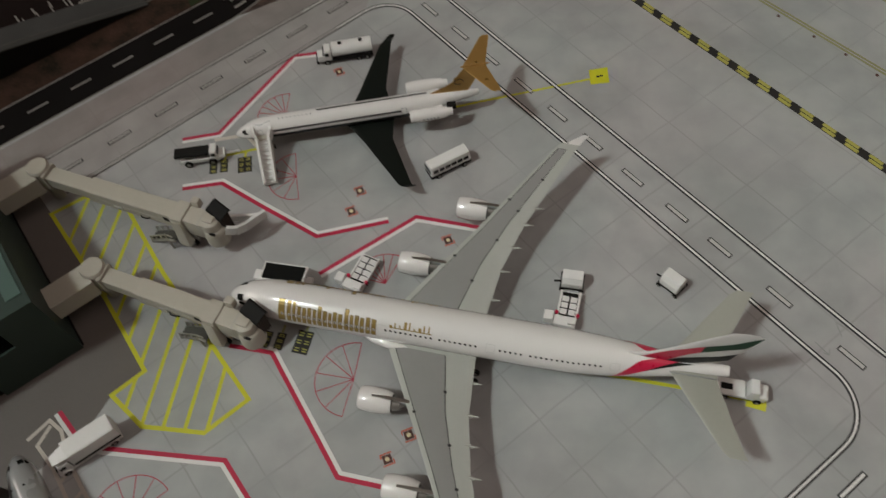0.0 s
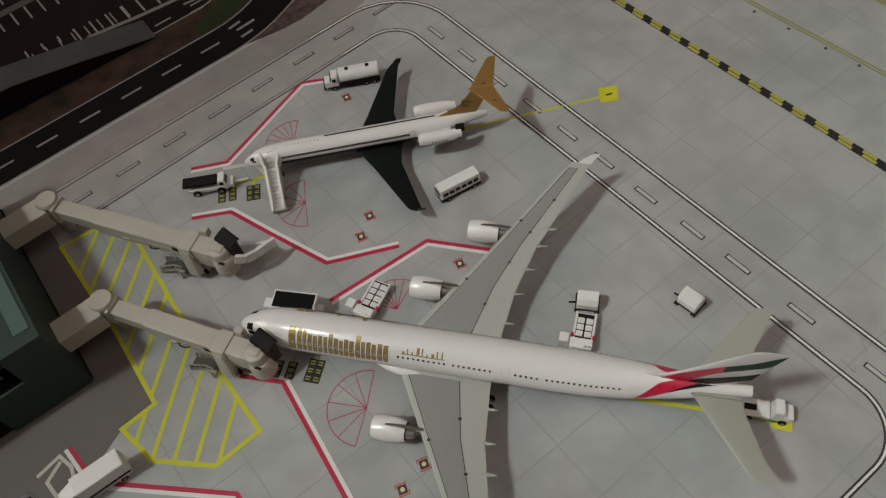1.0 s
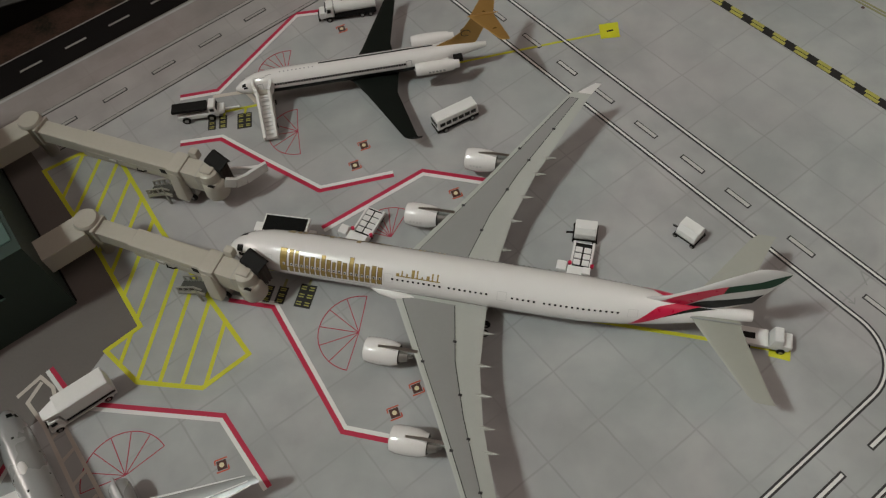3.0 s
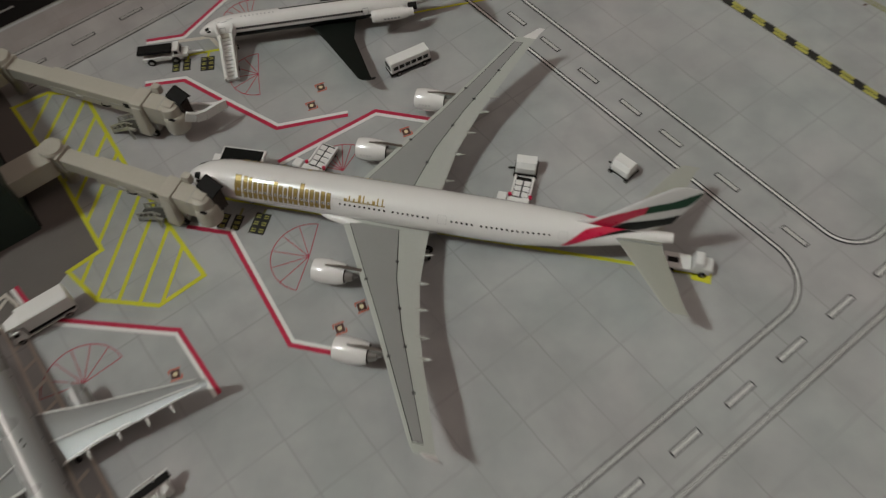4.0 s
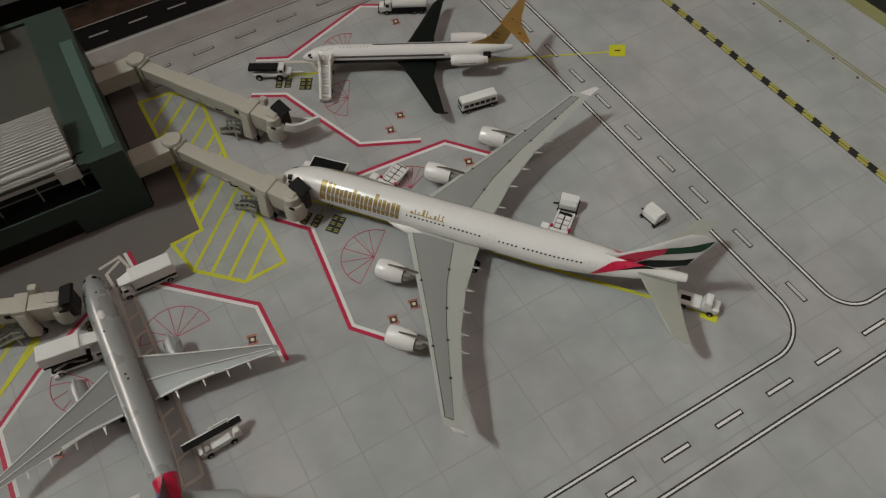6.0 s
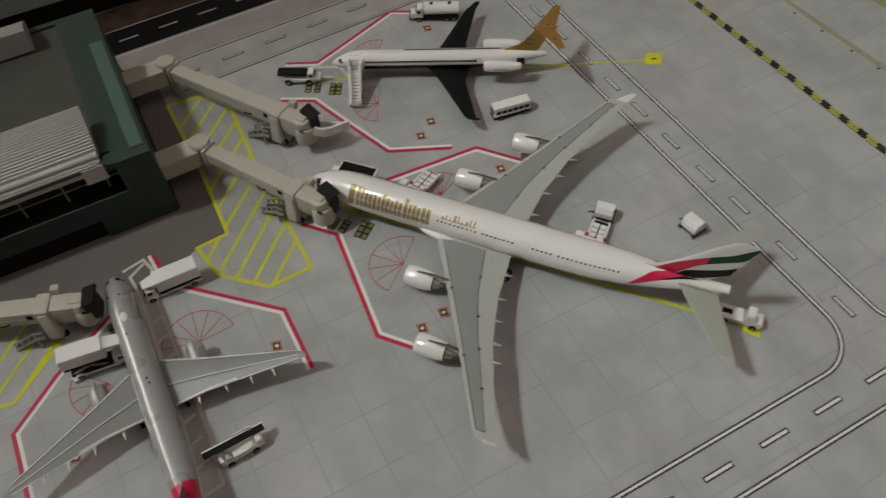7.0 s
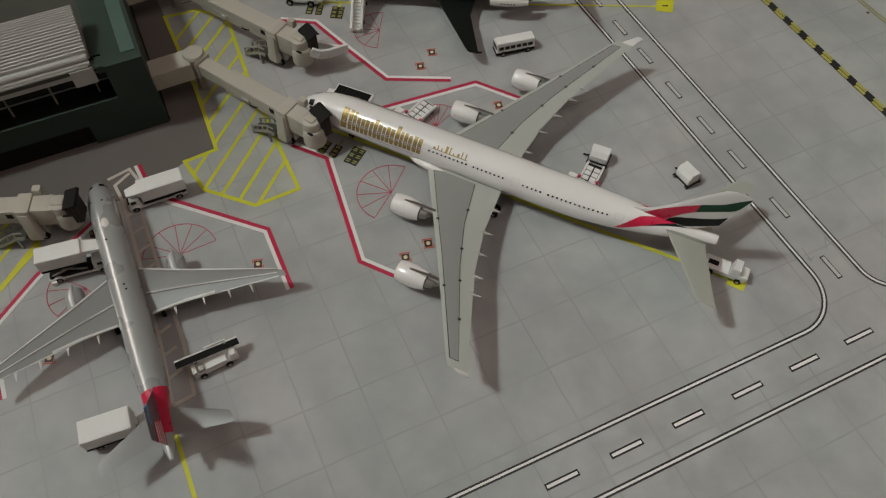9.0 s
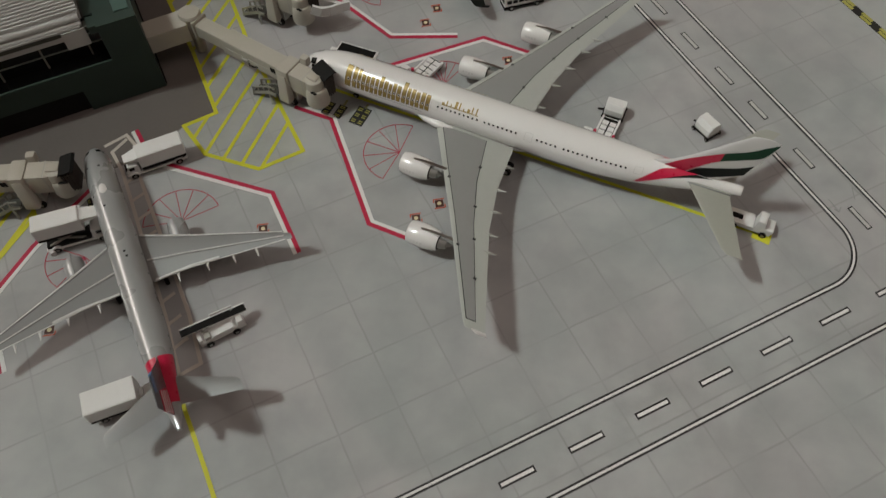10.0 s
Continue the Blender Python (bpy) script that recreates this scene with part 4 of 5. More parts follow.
big = thing("four_engine_airliner", -6.866, 13.01, -14.9, "glossy white four-engined model airliner with red, green and black tail", "model airplane", "model airliners", scale=(1.034, 1.007, 0.98))
BIG = [(-0.33, 0.03, 1.06), (-0.28, 0.14, 1.07), (-0.14, 0.27, 1.09), (0.12, 0.42, 1.14), (0.5, 0.55, 1.19), (0.98, 0.64, 1.23), (1.6, 0.69, 1.25), (3, 0.70, 1.25), (9.6, 0.70, 1.25), (10.8, 0.68, 1.28), (11.8, 0.61, 1.35), (12.8, 0.49, 1.46), (13.7, 0.36, 1.58), (14.4, 0.25, 1.69), (14.7, 0.2, 1.75), (15.2, 0.175, 1.82), (15.25, 0.165, 1.82), (15.26, 0.12, 1.82), (15.20, 0.09, 1.82)]
hull = part("fuselage", body_of(BIG, 40), PAINT_WHITE, big, smooth=True, angle=60)
bm = bmesh.new()
for s in (-1, 1):
    hull_patch(bm, BIG, 0.09, 0.33, 22, 50, lift=0.008, side=s)
    hull_patch(bm, BIG, 0.17, 0.47, 53, 66, lift=0.008, side=s)
part("cockpit_window", bm, GLASS_DARK, hull)
for s in (-1, 1):
    for x0, x1 in ((5.17, 6.62), (6.87, 8.0), (8.72, 9.36), (9.64, 11.69)):
        for k in range(round((x1 - x0) / 0.158) + 1):
            x = x0 + 0.158 * k
            bm = hull_patch(bmesh.new(), BIG, x - 0.032, x + 0.032, 51.8, 56.8, lift=0.013, nx=1, na=2, side=s)
            part("cabin_window", bm, GLASS_DARK, hull)
    for x in (1.25, 5.04, 8.42, 12.1):
        bm = bmesh.new()
        for e in (-0.13, 0.13):
            hull_patch(bm, BIG, x + e - 0.008, x + e + 0.008, 42, 66, lift=0.006, side=s, nx=1)
        hull_patch(bm, BIG, x - 0.13, x + 0.13, 41, 42.5, lift=0.006, side=s, nx=2, na=1)
        hull_patch(bm, BIG, x - 0.13, x + 0.13, 65, 66.5, lift=0.006, side=s, nx=2, na=1)
        part("door_outline", bm, DOOR_LINE, hull)
# gold title: plain bars on a thin rail in place of the airline's name
# start, width and how far each bar stands over the common height
TITLE = [(1.66, 0.24, 17), (1.95, 0.14, 15), (2.13, 0.11, 13), (2.29, 0.13, 2), (2.46, 0.13, 0), (2.63, 0.13, 2), (2.81, 0.11, 0), (2.97, 0.13, 10),
         (3.14, 0.14, 0), (3.32, 0.10, -4), (3.47, 0.13, 1), (3.64, 0.14, -2), (3.84, 0.14, 14), (4.02, 0.11, 0), (4.18, 0.13, 1), (4.35, 0.13, -3), (4.54, 0.14, 0), (4.72, 0.15, -2)]
for s in (-1, 1):
    drop = 0 if s < 0 else 16
    for x0, wide, tall in TITLE:
        wide *= 0.82
        low = 83 - 2.2 * (x0 - 1.66) + drop
        top = low - 47 - tall
        for grow, lift, mat, nm in ((0.014, 0.008, FOIL_EDGE, "title_edge"), (0.0, 0.013, GOLD_FOIL, "title_bar")):
            bm = hull_patch(bmesh.new(), BIG, x0 - grow, x0 + wide + grow, top - grow * 80, low + grow * 80, lift=lift, side=s, nx=2, na=8)
            part(nm, bm, mat, hull)
    part("title_rail", hull_patch(bmesh.new(), BIG, 1.66, 4.84, 66 + drop, 69 + drop, lift=0.011, side=s, nx=8, na=2), GOLD_FOIL, hull)
    for k in range(18):
        x, _, _ = TITLE[k]
        x += TITLE[k][1] / 2
        part("window_surround", hull_patch(bmesh.new(), BIG, x - 0.036, x + 0.036, 55.5 + drop, 62.5 + drop, lift=0.017, nx=1, na=2, side=s), PAINT_WHITE, hull)
        part("cabin_window", hull_patch(bmesh.new(), BIG, x - 0.025, x + 0.025, 56.8 + drop, 61.2 + drop, lift=0.021, nx=1, na=2, side=s), GLASS_DARK, hull)
    for k in range(9):
        x0 = 5.28 + 0.152 * k
        tall = (0, 7, 2, 13, 13, 0, 4, 12, 12)[k]
        bm = hull_patch(bmesh.new(), BIG, x0, x0 + (0.045 if k % 3 else 0.09), 37 + drop - tall, 44.5 + drop, lift=0.010, side=s, nx=1)
        part("title_bar", bm, GOLD_FOIL, hull)
    bm = hull_patch(bmesh.new(), BIG, 5.28, 6.60, 42.5 + drop, 45.2 + drop, lift=0.009, side=s)
    part("title_bar", bm, GOLD_FOIL, hull)
    bm = hull_patch(bmesh.new(), BIG, 2.6, 4.6, 86, 88, lift=0.008, side=s)
    part("title_rule", bm, GREY_INK, hull)
    # red sweep round the tail
    bm = bmesh.new()
    rows = []
    for k in range(15):
        a = 100 * k / 14
        x0 = 12.98 - 0.0095 * a
        x0 += 0.38 * max(0, 1 - a / 25)
        rows.append((a, x0, 12.98 - 0.0095 * a + 0.95 * (1 - a / 108) ** 0.8 + 0.03))
    secs = BIG
    cols = []
    for a, x0, x1 in rows:
        line = []
        for q in range(9):
            x = x0 + (x1 - x0) * q / 8
            for (xa, ra, za), (xb, rb, zb) in zip(secs, secs[1:]):
                if xa <= x <= xb:
                    f = (x - xa) / (xb - xa)
                    r, z = ra + f * (rb - ra) + 0.009, za + f * (zb - za)
            line.append(bm.verts.new((x, s * r * math.sin(radians(a)), z + r * math.cos(radians(a)))))
        cols.append(line)
    for p, q in zip(cols, cols[1:]):
        for k in range(8):
            bm.faces.new((p[k], p[k + 1], q[k + 1], q[k]))
    part("red_sweep", bm, RED_PAINT, hull, "red tail sweep", smooth=True)
    bm = bmesh.new()
    edge = []
    for k in range(25):
        a = 8 + 2.3 * k
        x0 = 12.98 - 0.0095 * a + 0.95 * (1 - a / 108) ** 0.8 + 0.03
        edge.append([])
        for x in (x0, x0 + 0.25 * (1 - k / 24), x0 + 0.5 * (1 - k / 24)):
            for (xa, ra, za), (xb, rb, zb) in zip(BIG, BIG[1:]):
                if xa <= x <= xb:
                    f = (x - xa) / (xb - xa)
                    r, z = ra + f * (rb - ra) + 0.009, za + f * (zb - za)
            edge[-1].append(bm.verts.new((x, s * r * math.sin(radians(a)), z + r * math.cos(radians(a)))))
    for p, q in zip(edge, edge[1:]):
        for k in range(2):
            bm.faces.new((p[k], p[k + 1], q[k + 1], q[k]))
    part("black_sweep", bm, BLACK_GLOSS, hull, "black tail sweep", smooth=True)
part("belly_fairing", body_of([(4.3, 0.05, 0.78), (4.8, 0.42, 0.82), (5.6, 0.62, 0.85), (7.6, 0.64, 0.86), (8.6, 0.42, 0.83), (9.2, 0.05, 0.80)], 24), PAINT_WHITE, big, smooth=True)
BIG_WING = [(4.93, 8.0, 0.3, 0.86, 0.13), (5.20, 7.99, 0.75, 0.90, 0.12), (6.27, 8.16, 2.55, 1.10, 0.085), (7.22, 8.55, 4.15, 1.30, 0.065), (9.03, 9.74, 7.35, 1.72, 0.03), (9.22, 9.86, 7.62, 1.77, 0.018)]
for s in (-1, 1):
    # the two wings are set at slightly unlike sweeps
    sweep, span = (0.020, 1.0) if s > 0 else (0.004, 1.036)
    side_rows = [(le + sweep * y, te + sweep * y, y * span, z, th) for le, te, y, z, th in BIG_WING]
    w = part("wing", wing_of(side_rows, s), WING_GREY, big, smooth=True, angle=50)
    rows = [(le + f0 * (te - le), le + f1 * (te - le), y, z, th) for (le, te, y, z, th), f0, f1 in zip(side_rows[1:5], (0.09, 0.11, 0.14, 0.2), (0.66, 0.62, 0.60, 0.58))]
    for grow, lift, mat, nm in ((0.022, 0.010, BLACK_INK, "panel_border"), (0.0, 0.018, WING_DARK, "wing_walk_panel")):
        bm = bmesh.new()
        grid = []
        for n, ((le, te, y, z, th), full) in enumerate(zip(rows, side_rows[1:5])):
            c0, c = full[0], full[1] - full[0]
            yy = y + (grow if n == 3 else 0)
            line = []
            for k in range(7):
                x = le - grow + (te - le + 2 * grow) * k / 6
                f = (x - c0) / c
                line.append(bm.verts.new((x, s * yy, full[3] + full[4] * 2.6 * (math.sqrt(f) * (1 - f) * 0.9 + 0.03 * (1 - f)) + lift)))
            grid.append(line)
        for a, b in zip(grid, grid[1:]):
            for k in range(6):
                bm.faces.new((a[k], a[k + 1], b[k + 1], b[k]))
        part(nm, bm, mat, w, "mid grey panel" if nm == "wing_walk_panel" else "thin dark outline", smooth=True)
    for n, (f, frac) in enumerate(((0.18, 0.64), (0.42, 0.62), (0.60, 0.61), (0.80, 0.60), (0.30, 0.10), (0.66, 0.13))):
        a, c = side_rows[1], side_rows[4]
        for lo_, hi_ in zip(side_rows[1:4], side_rows[2:5]):
            yy = a[2] + f * (c[2] - a[2])
            if lo_[2] <= yy <= hi_[2]:
                g_ = (yy - lo_[2]) / (hi_[2] - lo_[2])
                le, te, z, th = (lo_[m] + g_ * (hi_[m] - lo_[m]) for m in (0, 1, 3, 4))
        x = le + frac * (te - le)
        z += th * 2.6 * (math.sqrt(frac) * (1 - frac) * 0.9 + 0.03 * (1 - frac)) + 0.012
        part("wing_mark", boxed(x - 0.05, x + 0.05, s * yy - 0.035, s * yy + 0.035, z, z + 0.02), BLACK_INK, w)
    # winglet
    bm = loft(bmesh.new(), [airfoil(xa + sweep * 7.6, xb + sweep * 7.6, s * span * yy, zz, th) for xa, xb, yy, zz, th in ((9.38, 9.86, 7.60, 1.77, 0.016), (9.60, 9.96, 7.74, 1.86, 0.014), (9.92, 10.14, 7.84, 2.08, 0.008))])
    part("winglet", bm, PAINT_WHITE, w, smooth=True)
    for y, x, z, ln in ((1.45, 8.06, 0.95, 0.5), (2.5, 8.18, 1.08, 0.5), (3.4, 8.38, 1.2, 0.45), (4.3, 8.62, 1.31, 0.42), (4.95, 8.84, 1.4, 0.4)):
        x, y = x + sweep * y, y * span
        bm = body_of([(x - ln, 0.02, z - 0.02, s * y), (x - ln * 0.5, 0.075, z - 0.05, s * y), (x, 0.06, z - 0.03, s * y), (x + 0.28, 0.012, z + 0.03, s * y)], 10)
        part("flap_fairing", bm, WING_GREY, w, smooth=True)
    for y, x, z, ex in ((2.45, 4.62, 0.68, 1.0), (4.90, 6.05, 0.84, 1.0)):
        x, y = x + sweep * y, y * span
        eng = nacelle(big, x + 0.10, s * y, z, 1.30, 0.415)
        cowl = [(x + 0.1, 0.33, z), (x + 0.30, 0.402, z), (x + 0.56, 0.415, z), (x + 0.95, 0.385, z)]
        for q in range(4):
            bm = hull_patch(bmesh.new(), cowl, x + 0.30 + 0.11 * q, x + 0.37 + 0.11 * q, 68, 80 - 3 * (q % 2), lift=0.008, nx=1, na=2, side=-1)
            bmesh.ops.translate(bm, vec=(0, s * y, 0), verts=bm.verts[:])
            part("cowl_mark", bm, DOOR_LINE, eng)
        wx = x + 1.5
        bm = loft(bmesh.new(), [[(x + 0.52, s * y - 0.03, z + 0.36), (x + 0.52, s * y + 0.03, z + 0.36), (x + 0.52, s * y + 0.03, z + 0.41), (x + 0.52, s * y - 0.03, z + 0.41)], [(x + 1.0, s * y - 0.05, z + 0.2), (x + 1.0, s * y + 0.05, z + 0.2), (x + 1.0, s * y + 0.05, z + 0.47), (x + 1.0, s * y - 0.05, z + 0.47)], [(wx + 0.3, s * y - 0.05, z + 0.3), (wx + 0.3, s * y + 0.05, z + 0.3), (wx + 0.3, s * y + 0.05, z + 0.46), (wx + 0.3, s * y - 0.05, z + 0.46)]])
        part("pylon", bm, CHROME, eng)
    root = body_of([(4.42, 0.03, 0.92, s * 0.60), (4.70, 0.13, 0.92, s * 0.64), (5.15, 0.16, 0.92, s * 0.70), (5.7, 0.10, 0.93, s * 0.76), (6.1, 0.02, 0.94, s * 0.78)], 16)
    part("root_fairing", root, PAINT_WHITE, big, "white wing root fairing", smooth=True)
    bm = bmesh.new()
    beam(bm, (13.62, s * 0.36, 1.86), (14.98, s * 0.34, 1.87), 0.03, 0.03)
    part("tailplane_slot", bm, GREY_INK, big)
    # tailplane
    bm = wing_of([(13.55, 14.95, 0.15, 1.76, 0.06), (13.72, 14.98, 0.42, 1.79, 0.05), (15.14, 15.74, 2.48, 2.0, 0.03), (15.34, 15.84, 2.64, 2.02, 0.015)], s)
    part("tailplane", bm, TAIL_GREY, big, smooth=True, angle=50)
    for x in (7.55, 7.95):
        wheel(big, x, s * 1.15, 0.17, 0.13)
        wheel(big, x, s * 0.85, 0.17, 0.13)
    bm = bmesh.new()
    rod(bm, (7.75, s * 1.0, 0.17), (7.75, s * 1.0, 0.9), 0.06)
    part("main_gear_leg", bm, STEEL, big)
for s in (-0.09, 0.09):
    wheel(big, 1.65, s, 0.11, 0.08)
bm = bmesh.new()
rod(bm, (1.65, 0, 0.1), (1.65, 0, 0.7), 0.05)
part("nose_gear_leg", bm, STEEL, big)


def tail_fin(parent, rows, material, name="fin"):
    """rows: le, te, z, thickness; upright."""
    rings = []
    for le, te, z, th in rows:
        ring = airfoil(le, te, 0, 0, th)
        top = [(x, q * 0.55, z) for x, _, q in ring[:11]]
        rings.append(top + [(x, -y, zz) for x, y, zz in top[-2:0:-1]])
    return part(name, loft(bmesh.new(), rings), material, parent, smooth=True, angle=50)


BIG_FIN = [(12.09, 14.22, 1.79, 0.02), (12.57, 14.51, 2.06, 0.11), (12.96, 14.75, 2.27, 0.11), (13.35, 15.09, 2.65, 0.1), (13.67, 15.22, 3.01, 0.085), (14.31, 15.47, 3.78, 0.06), (14.67, 15.59, 4.18, 0.045), (14.84, 15.62, 4.37, 0.03), (15.09, 15.43, 4.45, 0.01)]
fin = tail_fin(big, BIG_FIN, PAINT_WHITE)


def fin_half(rows, x, z):
    """Half the fin's thickness at x, z."""
    for (l0, t0, z0, h0), (l1, t1, z1, h1) in zip(rows, rows[1:]):
        if z0 <= z <= z1:
            f = (z - z0) / (z1 - z0)
            le, te, th = l0 + f * (l1 - l0), t0 + f * (t1 - t0), h0 + f * (h1 - h0)
            c = min(1, max(0, (x - le) / (te - le)))
            return 0.55 * th * 2.6 * (math.sqrt(c) * (1 - c) * 0.9 + 0.03 * (1 - c))
    return 0.0


def along(pts, f):
    """A smooth place at f along a row of points."""
    k = min(len(pts) - 2, int(f * (len(pts) - 1)))
    t = f * (len(pts) - 1) - k
    p = [Vector(pts[min(len(pts) - 1, max(0, k + o))]) for o in (-1, 0, 1, 2)]
    return 0.5 * (2 * p[1] + (p[2] - p[0]) * t + (2 * p[0] - 5 * p[1] + 4 * p[2] - p[3]) * t * t + (3 * p[1] - p[0] - 3 * p[2] + p[3]) * t ** 3)


def fin_band(upper, lower, f0, f1, material, label):
    for s in (-1, 1):
        bm = bmesh.new()
        cols = []
        for k in range(19):
            f = f0 + (f1 - f0) * k / 18
            u, v = along(upper, f), along(lower, f)
            cols.append([])
            for q in range(6):
                p = u.lerp(v, q / 5)
                cols[-1].append(bm.verts.new((p.x, s * (fin_half(BIG_FIN, p.x, p.y) + 0.010), p.y)))
        for a, b in zip(cols, cols[1:]):
            for q in range(5):
                bm.faces.new((a[q], b[q], b[q + 1], a[q + 1]))
        part("fin_band", bm, material, fin, label, smooth=True)


TOP_UP = [(12.77, 1.96), (13.26, 2.47), (13.71, 2.86), (14.31, 3.33), (14.91, 3.72), (15.31, 4.1), (15.6, 4.36)]
TOP_LOW = [(13.1, 1.53), (13.54, 2.11), (13.93, 2.6), (14.26, 2.91), (14.89, 3.31), (15.33, 3.62), (15.58, 4.23)]
fin_band(TOP_UP, TOP_LOW, 0.0, 0.5, RED_PAINT, "red fin band")
fin_band(TOP_UP, TOP_LOW, 0.5, 1.0, GREEN_PAINT, "dark green fin band")
fin_band([(13.3, 1.63), (13.68, 2.24), (14.17, 2.52), (14.82, 2.84), (15.22, 3.14)], [(13.15, 1.28), (13.73, 1.69), (14.22, 2.02), (14.7, 2.33), (15.07, 2.59)], 0.0, 1.0, BLACK_GLOSS, "black fin band")

# regional jet with gold T-tail
jet = thing("twin_engine_airliner", -7.86, 20.33, 5.79, "white model airliner with black wings and a gold T-tail", "model airplane", "model airliners", scale=(1.028, 1.0, 1.0))
JET = [(0, 0.02, 0.70), (0.06, 0.10, 0.705), (0.22, 0.2, 0.74), (0.5, 0.32, 0.80), (0.85, 0.40, 0.85), (1.3, 0.43, 0.88), (6.4, 0.43, 0.88), (7.3, 0.40, 0.92), (8.2, 0.29, 0.98), (8.9, 0.17, 1.04), (9.3, 0.09, 1.07)]
hull = part("fuselage", body_of(JET, 36), PAINT_WHITE, jet, smooth=True, angle=60)
bm = bmesh.new()
for s in (-1, 1):
    hull_patch(bm, JET, 1.2, 7.6, 92, 180, lift=0.008, side=s, nx=14, na=10)
part("belly_stripe", bm, BLACK_GLOSS, hull, "black belly stripe")
for s in (-1, 1):
    window_row(hull, JET, 1.55, 6.3, 50, 69, 0.075, 11, s)
    bm = bmesh.new()
    for x0, x1, a0, a1 in ((0.30, 0.46, 28, 52), (0.36, 0.52, 55, 68)):
        hull_patch(bm, JET, x0, x1, a0, a1, lift=0.008, side=s, nx=2)
    part("cockpit_window", bm, GLASS_DARK, hull)
    for x in (1.0, 6.45):
        bm = bmesh.new()
        for e in (-0.1, 0.1):
            hull_patch(bm, JET, x + e - 0.008, x + e + 0.008, 55, 92, lift=0.007, side=s, nx=1)
        hull_patch(bm, JET, x - 0.1, x + 0.1, 54, 57, lift=0.007, side=s, nx=2, na=1)
        part("door_outline", bm, GREY_INK, hull)
bm = hull_patch(bmesh.new(), JET, 3.2, 7.4, -15, -4, lift=0.010, nx=10)
part("crown_stripe", bm, BLACK_GLOSS, hull)
for k in range(9):
    bm = hull_patch(bmesh.new(), JET, 1.75 + 0.15 * k, 1.80 + 0.15 * k, 5, 12, lift=0.008, nx=1)
    part("title_bar", bm, GREY_INK, hull)
JET_WING = [(4.1, 6.05, 0.15, 0.52, 0.09), (4.35, 6.0, 0.42, 0.53, 0.08), (4.82, 5.88, 1.3, 0.58, 0.05), (5.86, 6.32, 3.6, 0.72, 0.025), (6.0, 6.36, 3.74, 0.74, 0.012)]
for s in (-1, 1):
    part("wing", wing_of(JET_WING, s), BLACK_GLOSS, jet, "black glossy wing", smooth=True, angle=50)
    tip = loft(bmesh.new(), [airfoil(xa, xb, s * yy, zz, th) for xa, xb, yy, zz, th in ((5.98, 6.36, 3.72, 0.735, 0.014), (6.14, 6.46, 3.84, 0.80, 0.012), (6.30, 6.52, 3.88, 0.95, 0.008))])
    part("winglet", tip, BLACK_GLOSS, jet, smooth=True)
    eng = nacelle(jet, 6.65, s * 0.74, 1.0, 1.75, 0.26, nozzle=False)
    part("tailpipe", body_of([(8.0, 0.19, 1.0, s * 0.72), (8.25, 0.17, 1.0, s * 0.72), (8.25, 0.1, 1.0, s * 0.72)], 16), PAINT_WHITE, eng, smooth=True)
    if s < 0:
        part("exhaust", boxed(8.06, 8.40, min(s * 0.44, s * 0.70), max(s * 0.44, s * 0.70), 1.02, 1.22, bevel=0.04), BLACK_RUBBER, eng, "black exhaust")
    for q in range(5):
        part("engine_mark", boxed(7.1 + 0.13 * q, 7.19 + 0.13 * q, s * 0.985 - 0.02, s * 0.985 + 0.02, 0.98, 1.05), GREY_INK, eng)
    part("pylon", boxed(6.9, 7.9, min(s * 0.3, s * 0.55), max(s * 0.3, s * 0.55), 0.9, 0.98, bevel=0.02), PAINT_WHITE, eng)
    part("tailplane", wing_of([(8.76, 9.66, 0.0, 2.46, 0.035), (8.84, 9.66, 0.1, 2.46, 0.035), (9.62, 9.98, 1.36, 2.5, 0.018), (9.74, 9.97, 1.44, 2.5, 0.008)], s), GOLD, jet, "gold tailplane", smooth=True, angle=50)
    for x in (5.2,):
        wheel(jet, x, s * 0.55, 0.12, 0.1)
tail_fin(jet, [(7.2, 8.95, 1.2, 0.01), (7.62, 9.05, 1.36, 0.05), (8.1, 9.14, 1.56, 0.05), (8.40, 9.25, 1.78, 0.05), (8.82, 9.52, 2.37, 0.04), (8.9, 9.6, 2.48, 0.03), (9.0, 9.5, 2.53, 0.01)], GOLD)
for s in (-1, 1):
    bm = bmesh.new()
    pts = [(8.62 + 0.17 * math.cos(k * math.pi / 9), 1.78 + 0.14 * math.sin(k * math.pi / 9)) for k in range(16)]
    for p, q in zip(pts, pts[1:]):
        beam(bm, (p[0], s * 0.062, p[1]), (q[0], s * 0.062, q[1]), 0.02, 0.03)
    part("fin_mark", bm, FOIL_EDGE, jet, "dark ring on the fin")
    bm = bmesh.new()
    for k in range(5):
        hull_patch(bm, JET, 0.85 + 0.12 * k, 0.97 + 0.12 * k, 20 + 6 * math.sin(k * 1.2), 23 + 6 * math.sin(k * 1.2), lift=0.008, nx=1, na=1, side=s)
    part("nose_mark", bm, GREY_INK, hull)
part("tail_bullet", body_of([(8.72, 0.01, 2.48), (8.85, 0.05, 2.48), (9.5, 0.05, 2.49), (9.8, 0.012, 2.5)], 12), GOLD, jet, smooth=True)
part("tailcone", body_of([(8.75, 0.2, 1.02), (9.0, 0.16, 1.04), (9.35, 0.1, 1.06), (9.36, 0.06, 1.06)], 16), PAINT_WHITE, jet, "white tail cone", smooth=True)
for s in (-0.07, 0.07):
    wheel(jet, 0.95, s, 0.09, 0.06)

